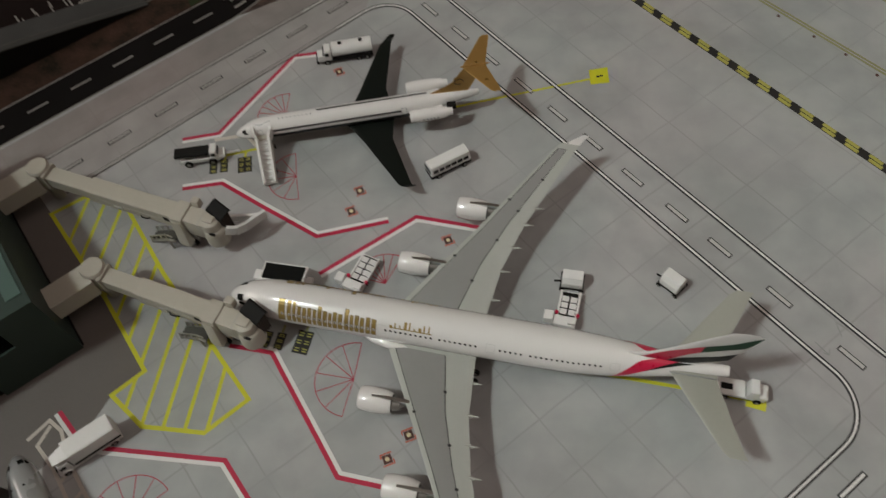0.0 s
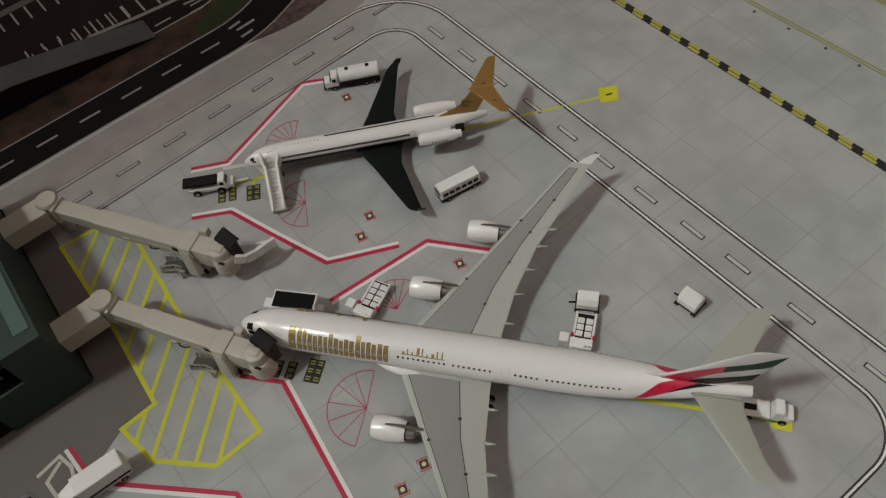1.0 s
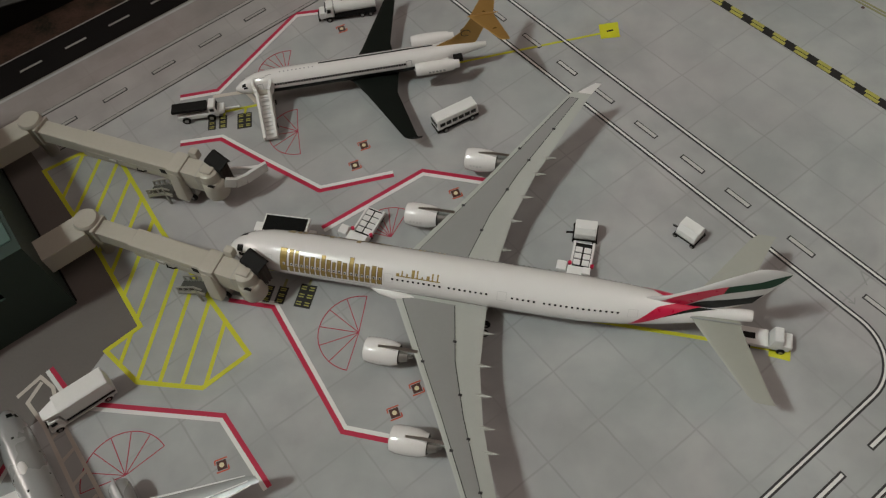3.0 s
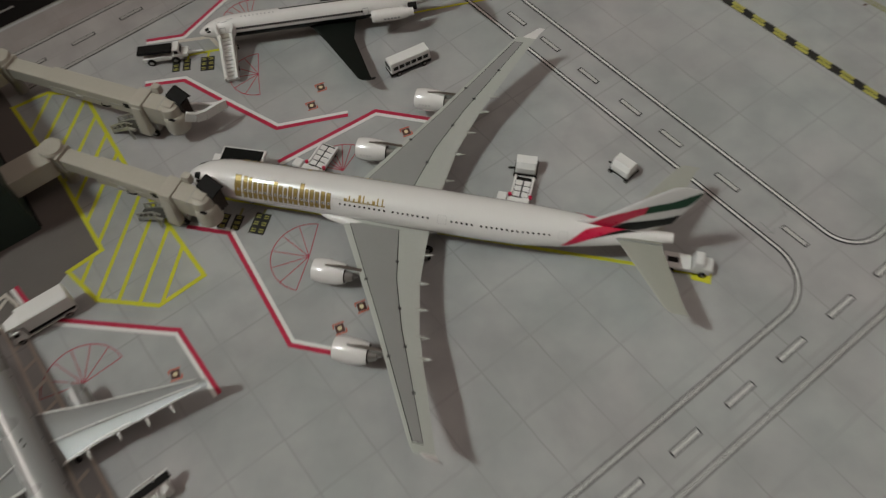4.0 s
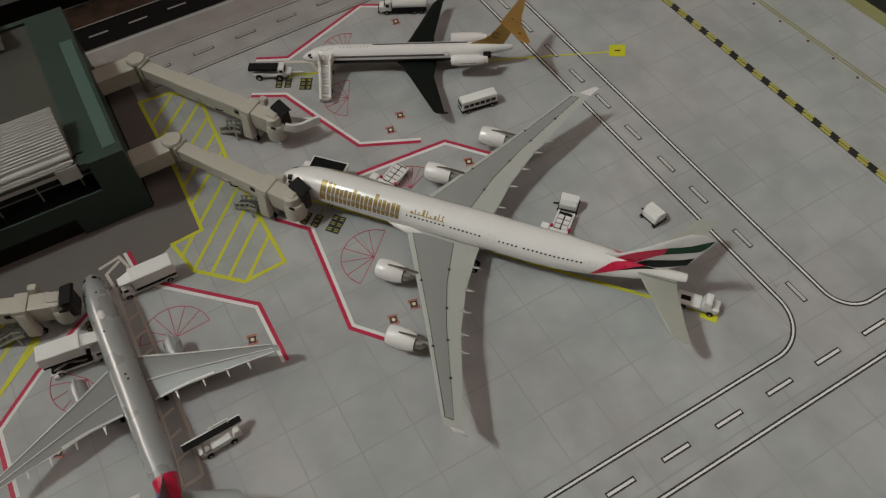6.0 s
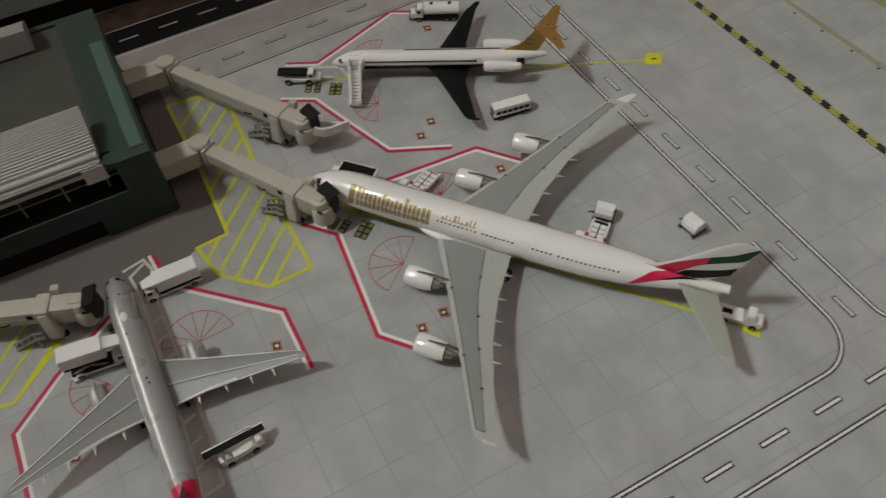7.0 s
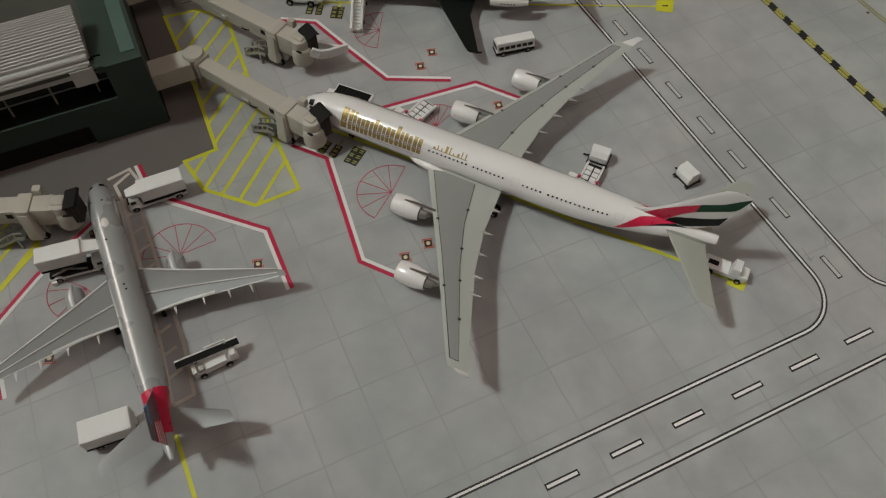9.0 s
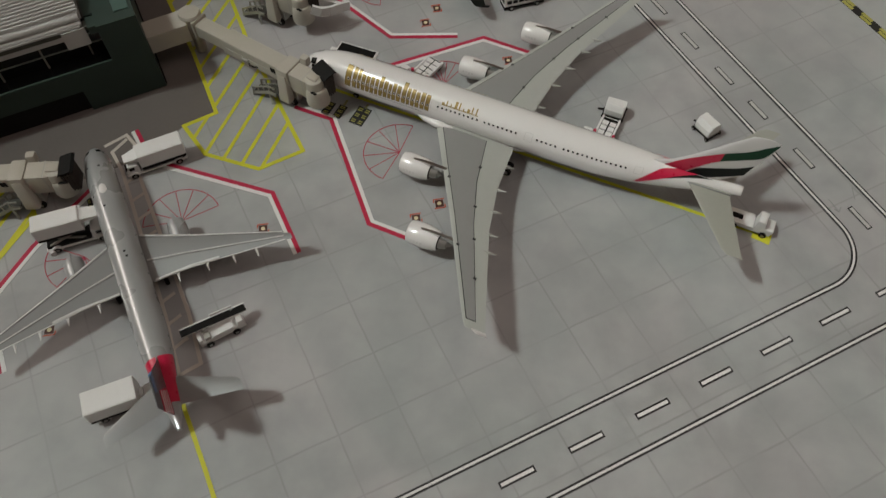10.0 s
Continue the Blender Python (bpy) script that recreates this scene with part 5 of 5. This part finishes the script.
# silver airliner
sil = thing("silver_airliner", -13.5, 7.91, -54.6, "silver model airliner with a red striped tail", "model airplane", "model airliners", scale=(1.015, 1.05, 1.0))
SIL = [(0, 0.03, 0.92), (0.08, 0.14, 0.93), (0.28, 0.27, 0.97), (0.6, 0.38, 1.02), (1.0, 0.45, 1.06), (1.5, 0.475, 1.08), (7.6, 0.475, 1.08), (8.6, 0.43, 1.12), (9.6, 0.32, 1.20), (10.4, 0.21, 1.28), (11.0, 0.11, 1.34), (11.15, 0.06, 1.36)]
hull = part("fuselage", body_of(SIL, 36), SILVER, sil, smooth=True, angle=60)
part("dish_cover", body_of([(2.05, 0.02, 1.52), (2.2, 0.11, 1.53), (2.4, 0.13, 1.53), (2.6, 0.02, 1.52)], 14, 0.5), PAINT_WHITE, hull, "white oval dish cover", smooth=True)
for s in (-1, 1):
    window_row(hull, SIL, 2.0, 8.2, 9, 72, 0.04, 6, s)
    bm = bmesh.new()
    for x0, x1, a0, a1 in ((0.36, 0.55, 20, 48), (0.44, 0.62, 51, 66)):
        hull_patch(bm, SIL, x0, x1, a0, a1, lift=0.008, side=s, nx=2)
    part("cockpit_window", bm, GLASS_DARK, hull)
bm = bmesh.new()
for x, a in ((1.3, 8), (3.0, -15), (4.95, 3), (5.15, 6), (1.2, -40), (2.4, -50)):
    hull_patch(bm, SIL, x, x + 0.07, a, a + 8, lift=0.01, nx=1, na=1, side=1)
part("antenna", bm, BLACK_RUBBER, hull)
SIL_WING = [(3.9, 6.02, 0.2, 0.80, 0.10), (4.08, 5.99, 0.5, 0.82, 0.10), (4.71, 6.05, 1.6, 0.92, 0.07), (6.24, 6.54, 4.5, 1.18, 0.03), (6.4, 6.62, 4.72, 1.2, 0.015)]
for s in (-1, 1):
    w = part("wing", wing_of(SIL_WING, s), SILVER_WING, sil, "bright metallic wing", smooth=True, angle=50)
    for y, x, z in ((1.2, 6.12, 0.85), (2.1, 6.19, 0.93), (2.9, 6.33, 1.0), (3.6, 6.47, 1.06)):
        part("flap_fairing", body_of([(x - 0.5, 0.015, z, s * y), (x - 0.2, 0.06, z - 0.03, s * y), (x + 0.22, 0.012, z + 0.02, s * y)], 10), PLASTIC_WHITE, w, smooth=True)
    for frac, mat, nm, wid in ((0.015, METAL_GLINT, "leading_edge", 0.05), (0.075, WING_DARK, "slat_line", 0.028), (0.56, METAL_GLINT, "flap_glint", 0.04), (0.60, WING_DARK, "flap_gap", 0.022), (0.985, METAL_GLINT, "trailing_edge", 0.03)):
        bm = bmesh.new()
        line = []
        for le, te, y, z, th in SIL_WING[1:4]:
            line.append((le + frac * (te - le), s * y, z + th * 2.6 * (math.sqrt(frac) * (1 - frac) * 0.9 + 0.03 * (1 - frac)) + 0.008))
        for a, c in zip(line, line[1:]):
            beam(bm, a, c, wid, 0.02)
        part(nm, bm, mat, w)
    # flap edge near the root, its bright reflections painted on as pale strips
    bm = bmesh.new()
    for p, q in (((5.95, 0.55, 0.86), (5.99, 1.65, 0.945)), ((5.99, 1.65, 0.945), (6.14, 2.5, 1.03))):
        beam(bm, (p[0], s * p[1], p[2]), (q[0], s * q[1], q[2]), 0.08, 0.04)
    part("flap_edge_glint", bm, METAL_GLINT, w, "flap edge with its bright reflections painted on")
    eng = nacelle(sil, 3.92, s * 1.62, 0.60, 1.05, 0.31, cowl=SILVER)
    part("pylon", boxed(3.8, 4.95, s * 1.62 - 0.04, s * 1.62 + 0.04, 0.8, 0.93, bevel=0.01), SILVER, eng)
    part("tailplane", wing_of([(9.40, 10.45, 0.15, 1.3, 0.05), (9.55, 10.45, 0.3, 1.31, 0.05), (10.38, 10.80, 1.80, 1.42, 0.02), (10.5, 10.82, 1.86, 1.42, 0.012)], s), SILVER_WING, sil, smooth=True, angle=50)
    for x in (5.35, 5.65):
        wheel(sil, x, s * 0.75, 0.14, 0.12)
bm = bmesh.new()
for s in (-1, 1):
    hull_patch(bm, SIL, 8.85, 10.35, 4, 75, lift=0.008, nx=8, na=8, side=s)
part("tail_band", bm, RED_PAINT, hull, "red tail band")
fin = tail_fin(sil, [(8.6, 10.75, 1.45, 0.012), (9.0, 10.75, 1.6, 0.06), (10.2, 11.2, 3.2, 0.035), (10.4, 11.25, 3.35, 0.015)], SLATE_PAINT)
def fin_strip(z0, z1, f0, f1, half, material, label):
    """A band across the silver airliner's fin, between two heights and two shares of its chord."""
    rings = []
    for z in (z0, z1):
        le, te = 9.0 + 0.75 * (z - 1.6), 10.75 + 0.28 * (z - 1.6)
        x0, x1 = le + f0 * (te - le), le + f1 * (te - le)
        rings.append([(x0, -half, z), (x1, -half * 0.7, z), (x1, half * 0.7, z), (x0, half, z)])
    part("fin_stripe", loft(bmesh.new(), rings), material, fin, label)


fin_strip(1.56, 2.62, 0.52, 1.005, 0.036, RED_PAINT, "red fin panel")
for z in (1.74, 1.98, 2.22, 2.46):
    fin_strip(z, z + 0.07, 0.56, 1.01, 0.041, PLASTIC_WHITE, "white fin stripe")
fin_strip(2.85, 3.17, 0.0, 0.55, 0.032, BLUE_PAINT, "blue fin tip")
for s in (-0.08, 0.08):
    wheel(sil, 1.4, s, 0.1, 0.07)

# ---- ground vehicles ----


def fender(parent, x, y, r, w):
    """A half-round mudguard over a wheel."""
    ring = lambda rr: [(x + rr * math.cos(math.pi * k / 10), rr * math.sin(math.pi * k / 10) + r) for k in range(11)]
    prof = ring(r * 1.42) + ring(r * 1.18)[::-1]
    part("mudguard", loft(bmesh.new(), [[(px_, yy, pz) for px_, pz in prof] for yy in (y - w / 2, y + w / 2)]), PLASTIC_WHITE, parent)


def lift_truck(x, y, turn, label, length=1.75, rise=0.0, low_cab=False, hw=0.32):
    """Box truck: cab in front (+x), white body that lifts by rise, and a platform that narrows towards the aircraft."""
    t = thing("catering_truck", x, y, turn, label, "truck", "catering trucks")
    b0, b1 = -length / 2, length / 2 - 0.25
    z0, z1 = 0.40 + rise, 0.99 + rise
    part("chassis", boxed(b0 + 0.02, length / 2 + 0.3, -0.29, 0.29, 0.14, 0.21, bevel=0.015), PLASTIC_WHITE, t)
    part("frame", boxed(b0 + 0.08, b1, -0.24, 0.24, 0.20, z0 if not rise else 0.34), BLACK_RUBBER, t, "black underframe")
    body = part("body", boxed(b0, b1, -hw, hw, z0, z1, bevel=0.03), PLASTIC_WHITE, t)
    part("gap_shade_band", boxed(b0 + 0.02, b1 - 0.02, -hw - 0.004, hw + 0.004, z0 - 0.06, z0 + 0.05), BLACK_RUBBER, body, "black band painted as the shadow gap under the body")
    part("roof_panel", boxed(b0 + 0.03, b1 - 0.03, 0.04 - hw, hw - 0.04, z1, z1 + 0.012, bevel=0.005), PLASTIC_WHITE, body)
    if low_cab:
        part("link", boxed(b1 - 0.01, b1 + 0.10, -0.12, 0.12, z0 + 0.05, z0 + 0.16), PLASTIC_WHITE, t)
    else:
        tip = length / 2 + (0.32 if rise else 0.22)
        rings = [[(xx, -w2, za), (xx, w2, za), (xx, w2, zb), (xx, -w2, zb)] for xx, w2, za, zb in ((b1 - 0.01, 0.25, z0 + 0.32, z1 - 0.06), (b1 + 0.12, 0.24, z0 + 0.34, z1 - 0.10), (tip, 0.17 if not rise else 0.22, z0 + 0.36, z1 - 0.16))]
        part("platform", loft(bmesh.new(), rings), PLASTIC_WHITE, t)
    if rise:
        for a, c in ((b0 + 0.2, b1 - 0.15), (b1 - 0.15, b0 + 0.2)):
            for yy in (-0.2, 0.2):
                bm = bmesh.new()
                beam(bm, (a, yy, 0.32), (c, yy, z0), 0.05, 0.08)
                part("scissor_arm", bm, DARK_STEEL, t)
        for yy in (-0.36, 0.36):
            part("stabiliser", boxed(b0 + 0.1, b0 + 0.26, yy - 0.05, yy + 0.05, 0.0, 0.20, bevel=0.02), PLASTIC_WHITE, t)
    top = 0.44 if low_cab else 0.62
    cab = part("cab", boxed(length / 2 - 0.2, length / 2 + 0.34, -0.28, 0.28, 0.15, top, bevel=0.05, top=(0.09, 0.03), shift=(-0.06, 0)), PLASTIC_WHITE, t)
    part("windscreen", boxed(length / 2 + 0.24, length / 2 + 0.30, -0.22, 0.22, top - 0.2, top - 0.06, shift=(-0.05, 0)), GLASS_DARK, cab)
    for yy in (-0.268, 0.268):
        part("side_window", boxed(length / 2 - 0.02, length / 2 + 0.16, yy - 0.012, yy + 0.012, top - 0.19, top - 0.07), GLASS_DARK, cab)
    for wx in (b0 + 0.34, length / 2 + 0.08):
        for yy in (-0.27, 0.27):
            wheel(t, wx, yy, 0.125, 0.1)
            fender(t, wx, yy, 0.125, 0.12)
    return t


lift_truck(-11.44, 8.35, 214, "white catering truck parked at the silver airliner's nose", 1.85)
lift_truck(-13.22, 4.74, 28, "white catering truck raised against the silver airliner's side", 1.75, rise=0.42)
lift_truck(-9.4, -0.53, 31, "white box truck parked at the silver airliner's tail", 1.78, low_cab=True, hw=0.38)

bus = thing("apron_bus", 0.35, 18.54, 26.23, "white apron bus with dark windows", "bus")
part("body", boxed(-0.86, 0.86, -0.28, 0.28, 0.20, 0.66, bevel=0.05, top=(0.03, 0.05)), PLASTIC_WHITE, bus)
part("skirt", boxed(-0.86, 0.86, -0.27, 0.27, 0.07, 0.20, bevel=0.02), BLACK_RUBBER, bus)
for s in (-1, 1):
    for k in range(6):
        part("window", boxed(-0.74 + k * 0.255, -0.54 + k * 0.255, s * 0.262 - 0.012, s * 0.262 + 0.012, 0.34, 0.49), GLASS_DARK, bus)
part("windscreen", boxed(-0.868, -0.845, -0.21, 0.21, 0.34, 0.53), GLASS_DARK, bus)
for wx in (-0.55, 0.55):
    for s in (-0.28, 0.28):
        wheel(bus, wx, s, 0.12, 0.08)


def container_dolly(x, y, turn, label):
    t = thing("container_dolly", x, y, turn, label, "dolly", "container dollies")
    part("frame", boxed(-0.40, 0.40, -0.30, 0.30, 0.09, 0.15, bevel=0.015), BLACK_RUBBER, t)
    rings = [[(xx, -hw, 0.17), (xx, hw, 0.17), (xx, hw + 0.02, 0.24), (xx, hw + 0.02, 0.44), (xx, hw - 0.10, 0.64), (xx, 0.10 - hw, 0.64), (xx, -hw - 0.02, 0.44), (xx, -hw - 0.02, 0.24)] for xx, hw in ((-0.35, 0.25), (-0.33, 0.27), (0.33, 0.27), (0.35, 0.25))]
    box_ = part("container", loft(bmesh.new(), rings), PLASTIC_WHITE, t)
    part("container_door", boxed(0.348, 0.358, -0.17, 0.17, 0.22, 0.52, bevel=0.004), PLASTIC_WHITE, box_)
    part("container_rim", boxed(-0.36, 0.36, -0.285, 0.285, 0.15, 0.18), STEEL, box_)
    for wx in (-0.33, 0.33):
        for s in (-0.31, 0.31):
            wheel(t, wx, s, 0.085, 0.07)
    bm = bmesh.new()
    beam(bm, (-0.40, 0, 0.10), (-0.62, 0, 0.06), 0.05, 0.04)
    part("drawbar", bm, BLACK_RUBBER, t)


container_dolly(4.40, 13.16, -13, "white container on a black dolly")
container_dolly(7.74, 12.83, -47, "white container on a black dolly standing apart")


def pallet_loader(x, y, turn, label, length=1.35):
    t = thing("pallet_loader", x, y, turn, label, "loader", "pallet loaders")
    part("frame", boxed(-length / 2, length / 2, -0.34, 0.34, 0.16, 0.26, bevel=0.015), PLASTIC_WHITE, t)
    for s in (-0.31, 0.31):
        part("rail", boxed(-length / 2, length / 2, s - 0.035, s + 0.035, 0.26, 0.33), PLASTIC_WHITE, t)
    part("roller_bed", boxed(-length / 2 + 0.06, length / 2 - 0.04, -0.27, 0.27, 0.262, 0.272), BLACK_RUBBER, t, "dark gaps between the roller plates")
    for k in range(int((length - 0.1) / 0.24)):
        for s in (-0.14, 0.14):
            part("roller_plate", boxed(-length / 2 + 0.12 + k * 0.24, -length / 2 + 0.31 + k * 0.24, s - 0.112, s + 0.112, 0.274, 0.31), PLASTIC_WHITE, t)
    part("cab", boxed(-length / 2 - 0.34, -length / 2 + 0.02, -0.33, 0.40, 0.14, 0.38, bevel=0.04), PLASTIC_WHITE, t)
    part("operator_box", boxed(-length / 2 - 0.25, -length / 2 + 0.10, 0.42, 0.74, 0.10, 0.46, bevel=0.04), PLASTIC_WHITE, t)
    part("cab_roof", boxed(-length / 2 - 0.3, -length / 2 - 0.05, -0.34, -0.08, 0.36, 0.52, bevel=0.02), PLASTIC_WHITE, t)
    for s in (-0.36, 0.34):
        bm = bmesh.new()
        rod(bm, (-length / 2 + 0.1, s, 0.30), (-length / 2 + 0.1, s, 0.42), 0.06, segs=12)
        part("red_post", bm, RED_PAINT, t)
    for wx in (-length / 2 + 0.2, length / 2 - 0.2):
        for s in (-0.3, 0.3):
            wheel(t, wx, s, 0.08, 0.07)


pallet_loader(4.16, 12.22, 73, "white pallet loader with red posts beside the tail", 1.0)
pallet_loader(-2.80, 14.12, 62, "white pallet loader with red posts beside the wing root", 1.14)

hi = thing("high_loader", -5.47, 13.82, -13.0, "white high loader with a black deck beside the airliner's nose", "loader")
part("chassis", boxed(-0.95, 0.85, -0.30, 0.30, 0.14, 0.30, bevel=0.02), PLASTIC_WHITE, hi)
part("deck", boxed(-0.78, 0.78, -0.36, 0.36, 0.84, 0.95, bevel=0.02), PLASTIC_WHITE, hi)
part("deck_belt", boxed(-0.72, 0.71, -0.30, 0.30, 0.95, 0.965), GLASS_DARK, hi, "black deck belt")
for a in ((-0.6, 0.6), (0.6, -0.6)):
    for s in (-0.25, 0.25):
        bm = bmesh.new()
        beam(bm, (a[0], s, 0.28), (a[1], s, 0.84), 0.05, 0.07)
        part("scissor_arm", bm, STEEL, hi)
part("cab", boxed(-1.05, -0.78, -0.32, 0.05, 0.3, 0.88, bevel=0.04), PLASTIC_WHITE, hi)
for wx in (-0.6, 0.6):
    for s in (-0.28, 0.28):
        wheel(hi, wx, s, 0.11, 0.09)

tank = thing("fuel_tanker", -3.66, 24.74, 6.52, "white fuel tanker with two dark hatches", "tanker truck")
part("chassis", boxed(-1.15, 1.05, -0.24, 0.24, 0.12, 0.26), BLACK_RUBBER, tank)
bm = bmesh.new()
rings = [[(xx, 0.33 * math.sin(2 * math.pi * i / 24), 0.55 + 0.29 * math.cos(2 * math.pi * i / 24)) for i in range(24)] for xx in (-0.62, 1.05)]
part("tank", loft(bm, rings), PLASTIC_WHITE, tank, smooth=True)
part("skirt", boxed(-0.60, 1.03, -0.31, 0.31, 0.20, 0.46, bevel=0.02), BLACK_RUBBER, tank, "black lower body")
for xx in (-0.25, 0.62):
    bm = bmesh.new()
    rod(bm, (xx, 0, 0.82), (xx, 0, 0.87), 0.085, segs=16)
    part("hatch", bm, BLACK_RUBBER, tank)
cab = part("cab", boxed(-1.05, -0.66, -0.27, 0.27, 0.20, 0.70, bevel=0.04, top=(0.06, 0.03), shift=(0.04, 0)), PLASTIC_WHITE, tank)
part("bonnet", boxed(-1.30, -0.98, -0.25, 0.25, 0.16, 0.44, bevel=0.05, top=(0.04, 0.02)), PLASTIC_WHITE, tank)
part("bumper", boxed(-1.34, -1.26, -0.27, 0.27, 0.10, 0.24, bevel=0.02), BLACK_RUBBER, tank)
part("windscreen", boxed(-1.04, -1.0, -0.22, 0.22, 0.46, 0.62, shift=(0.05, 0)), GLASS_DARK, cab)
for s in (-0.258, 0.258):
    part("side_window", boxed(-0.94, -0.78, s - 0.012, s + 0.012, 0.44, 0.60), GLASS_DARK, cab)
for wx in (-0.9, 0.45, 0.8):
    for s in (-0.27, 0.27):
        wheel(tank, wx, s, 0.12, 0.1)

tug = thing("conveyor_truck", -9.33, 19.74, 4.37, "white conveyor truck with a raised black belt", "belt loader")
part("chassis", boxed(-0.8, 0.75, -0.24, 0.24, 0.16, 0.34, bevel=0.03), PLASTIC_WHITE, tug)
part("belt", boxed(-0.95, 0.38, -0.22, 0.22, 0.52, 0.64, bevel=0.02), BLACK_RUBBER, tug, "black belt bed")
cab = part("cab", boxed(0.40, 0.74, -0.26, 0.26, 0.3, 0.68, bevel=0.04, top=(0.05, 0.02)), PLASTIC_WHITE, tug)
part("windscreen", boxed(0.70, 0.735, -0.2, 0.2, 0.45, 0.6, shift=(-0.03, 0)), GLASS_DARK, cab)
for s in (-0.25, 0.25):
    part("side_window", boxed(0.48, 0.64, s - 0.012, s + 0.012, 0.46, 0.6), GLASS_DARK, cab)
part("bonnet", boxed(0.72, 0.98, -0.22, 0.22, 0.22, 0.40, bevel=0.05), PLASTIC_WHITE, tug)
for wx in (-0.5, 0.45):
    for s in (-0.26, 0.26):
        wheel(tug, wx, s, 0.16, 0.1)
bm = bmesh.new()
beam(bm, (0.75, 0, 0.25), (1.5, 0.12, 0.15), 0.07, 0.06)
part("tow_bar", bm, PLASTIC_WHITE, tug)

steps = thing("boarding_stairs", -6.62, 19.32, 97.85, "white plastic boarding stairs rolled up to the jet's front door", "boarding stairs")
for s in (-1, 1):
    bm = bmesh.new()
    beam(bm, (-1.12, s * 0.21, 0.20), (0.50, s * 0.23, 0.96), 0.10, 0.36)
    beam(bm, (0.45, s * 0.25, 0.98), (0.66, s * 0.33, 1.02), 0.10, 0.40)
    beam(bm, (0.64, s * 0.33, 1.02), (1.05, s * 0.33, 1.02), 0.10, 0.40)
    part("side_panel", bm, PLASTIC_WHITE, steps)
for k in range(11):
    f = (k + 0.5) / 11
    part("tread", boxed(-1.05 + 1.6 * f - 0.073, -1.05 + 1.6 * f + 0.073, -0.20, 0.20, 0.02 + 0.66 * f, 0.13 + 0.72 * f), PLASTIC_WHITE, steps)
part("landing", boxed(0.5, 1.05, -0.30, 0.30, 0.80, 0.88), BRIDGE_GREY, steps)
part("base", boxed(-0.6, 0.95, -0.24, 0.24, 0.10, 0.2), BRIDGE_SHADE, steps)
for wx in (-0.45, 0.75):
    for s in (-0.25, 0.25):
        wheel(steps, wx, s, 0.09, 0.07)

belt = thing("belt_loader", -7.31, 2.33, 40.0, "white belt loader with a black belt at the silver airliner's hold", "belt loader")
part("chassis", boxed(-0.70, 0.78, -0.34, 0.10, 0.14, 0.34, bevel=0.03), PLASTIC_WHITE, belt)
part("engine_cover", boxed(-0.28, 0.42, -0.36, -0.04, 0.34, 0.47, bevel=0.03), PLASTIC_WHITE, belt)
part("driver_box", boxed(0.50, 0.78, -0.35, -0.02, 0.34, 0.56, bevel=0.04, top=(0.04, 0.03)), PLASTIC_WHITE, belt)
part("driver_seat", boxed(-0.52, -0.32, -0.33, -0.08, 0.34, 0.50, bevel=0.04), BRIDGE_SHADE, belt)
part("front_guard", boxed(-0.72, -0.58, -0.34, 0.0, 0.12, 0.52, bevel=0.03), PLASTIC_WHITE, belt)
bm = bmesh.new()
beam(bm, (-1.08, 0.06, 0.80), (0.98, 0.06, 0.58), 0.29, 0.05)
boom = part("boom", bm, PLASTIC_WHITE, belt)
bm = bmesh.new()
beam(bm, (-1.085, 0.025, 0.835), (0.97, 0.025, 0.615), 0.235, 0.03)
part("belt", bm, BLACK_RUBBER, boom)
bm = bmesh.new()
beam(bm, (-0.1, 0.22, 0.75), (0.6, 0.22, 0.67), 0.04, 0.10)
part("hand_rail", bm, PLASTIC_WHITE, boom)
for a in (-0.5, 0.55):
    bm = bmesh.new()
    beam(bm, (a, 0.06, 0.30), (a, 0.12, 0.70), 0.06, 0.06)
    part("strut", bm, STEEL, belt)
for wx in (-0.45, 0.42):
    for s in (-0.36, 0.10):
        wheel(belt, wx, s, 0.12, 0.09)

pick = thing("pickup_tug", 9.14, 8.90, -15.57, "white flatbed tug parked on a yellow block", "tug")
part("chassis", boxed(-0.75, 0.7, -0.24, 0.24, 0.12, 0.28, bevel=0.02), PLASTIC_WHITE, pick)
part("bed", boxed(-0.78, 0.08, -0.28, 0.28, 0.28, 0.36, bevel=0.01), PLASTIC_WHITE, pick)
part("bed_slot", boxed(-0.66, -0.30, -0.1, 0.1, 0.36, 0.368), BLACK_RUBBER, pick)
part("bonnet", boxed(0.42, 0.75, -0.25, 0.25, 0.24, 0.44, bevel=0.05), PLASTIC_WHITE, pick)
cab = part("cab", boxed(0.1, 0.5, -0.27, 0.27, 0.28, 0.72, bevel=0.04, top=(0.07, 0.03)), PLASTIC_WHITE, pick)
part("windscreen", boxed(0.47, 0.485, -0.2, 0.2, 0.45, 0.64, shift=(-0.05, 0)), GLASS_DARK, cab)
for wx in (-0.5, 0.48):
    for s in (-0.26, 0.26):
        wheel(pick, wx, s, 0.12, 0.09)

# ---- lamps of the room: the floor lamp and an added ceiling panel ----
lamp = thing("floor_lamp", KEY_AT[0] - 8, KEY_AT[1] - 5, 0, "floor lamp with a bright round head beside the table", "lamp", z=-74)
bm = bmesh.new()
rod(bm, (0, 0, 0), (0, 0, 2), 14, segs=28)
part("base", bm, STEEL, lamp)
bm = bmesh.new()
rod(bm, (0, 0, 2), (0, 0, 278), 1.2, segs=12)
part("pole", bm, STEEL, lamp)
fit_ = thing("fill_ceiling_panel", CEIL_FILL_AT[0], CEIL_FILL_AT[1], 0, "unseen square ceiling light with a pale diffuser, added for fill", "lamp", z=207)
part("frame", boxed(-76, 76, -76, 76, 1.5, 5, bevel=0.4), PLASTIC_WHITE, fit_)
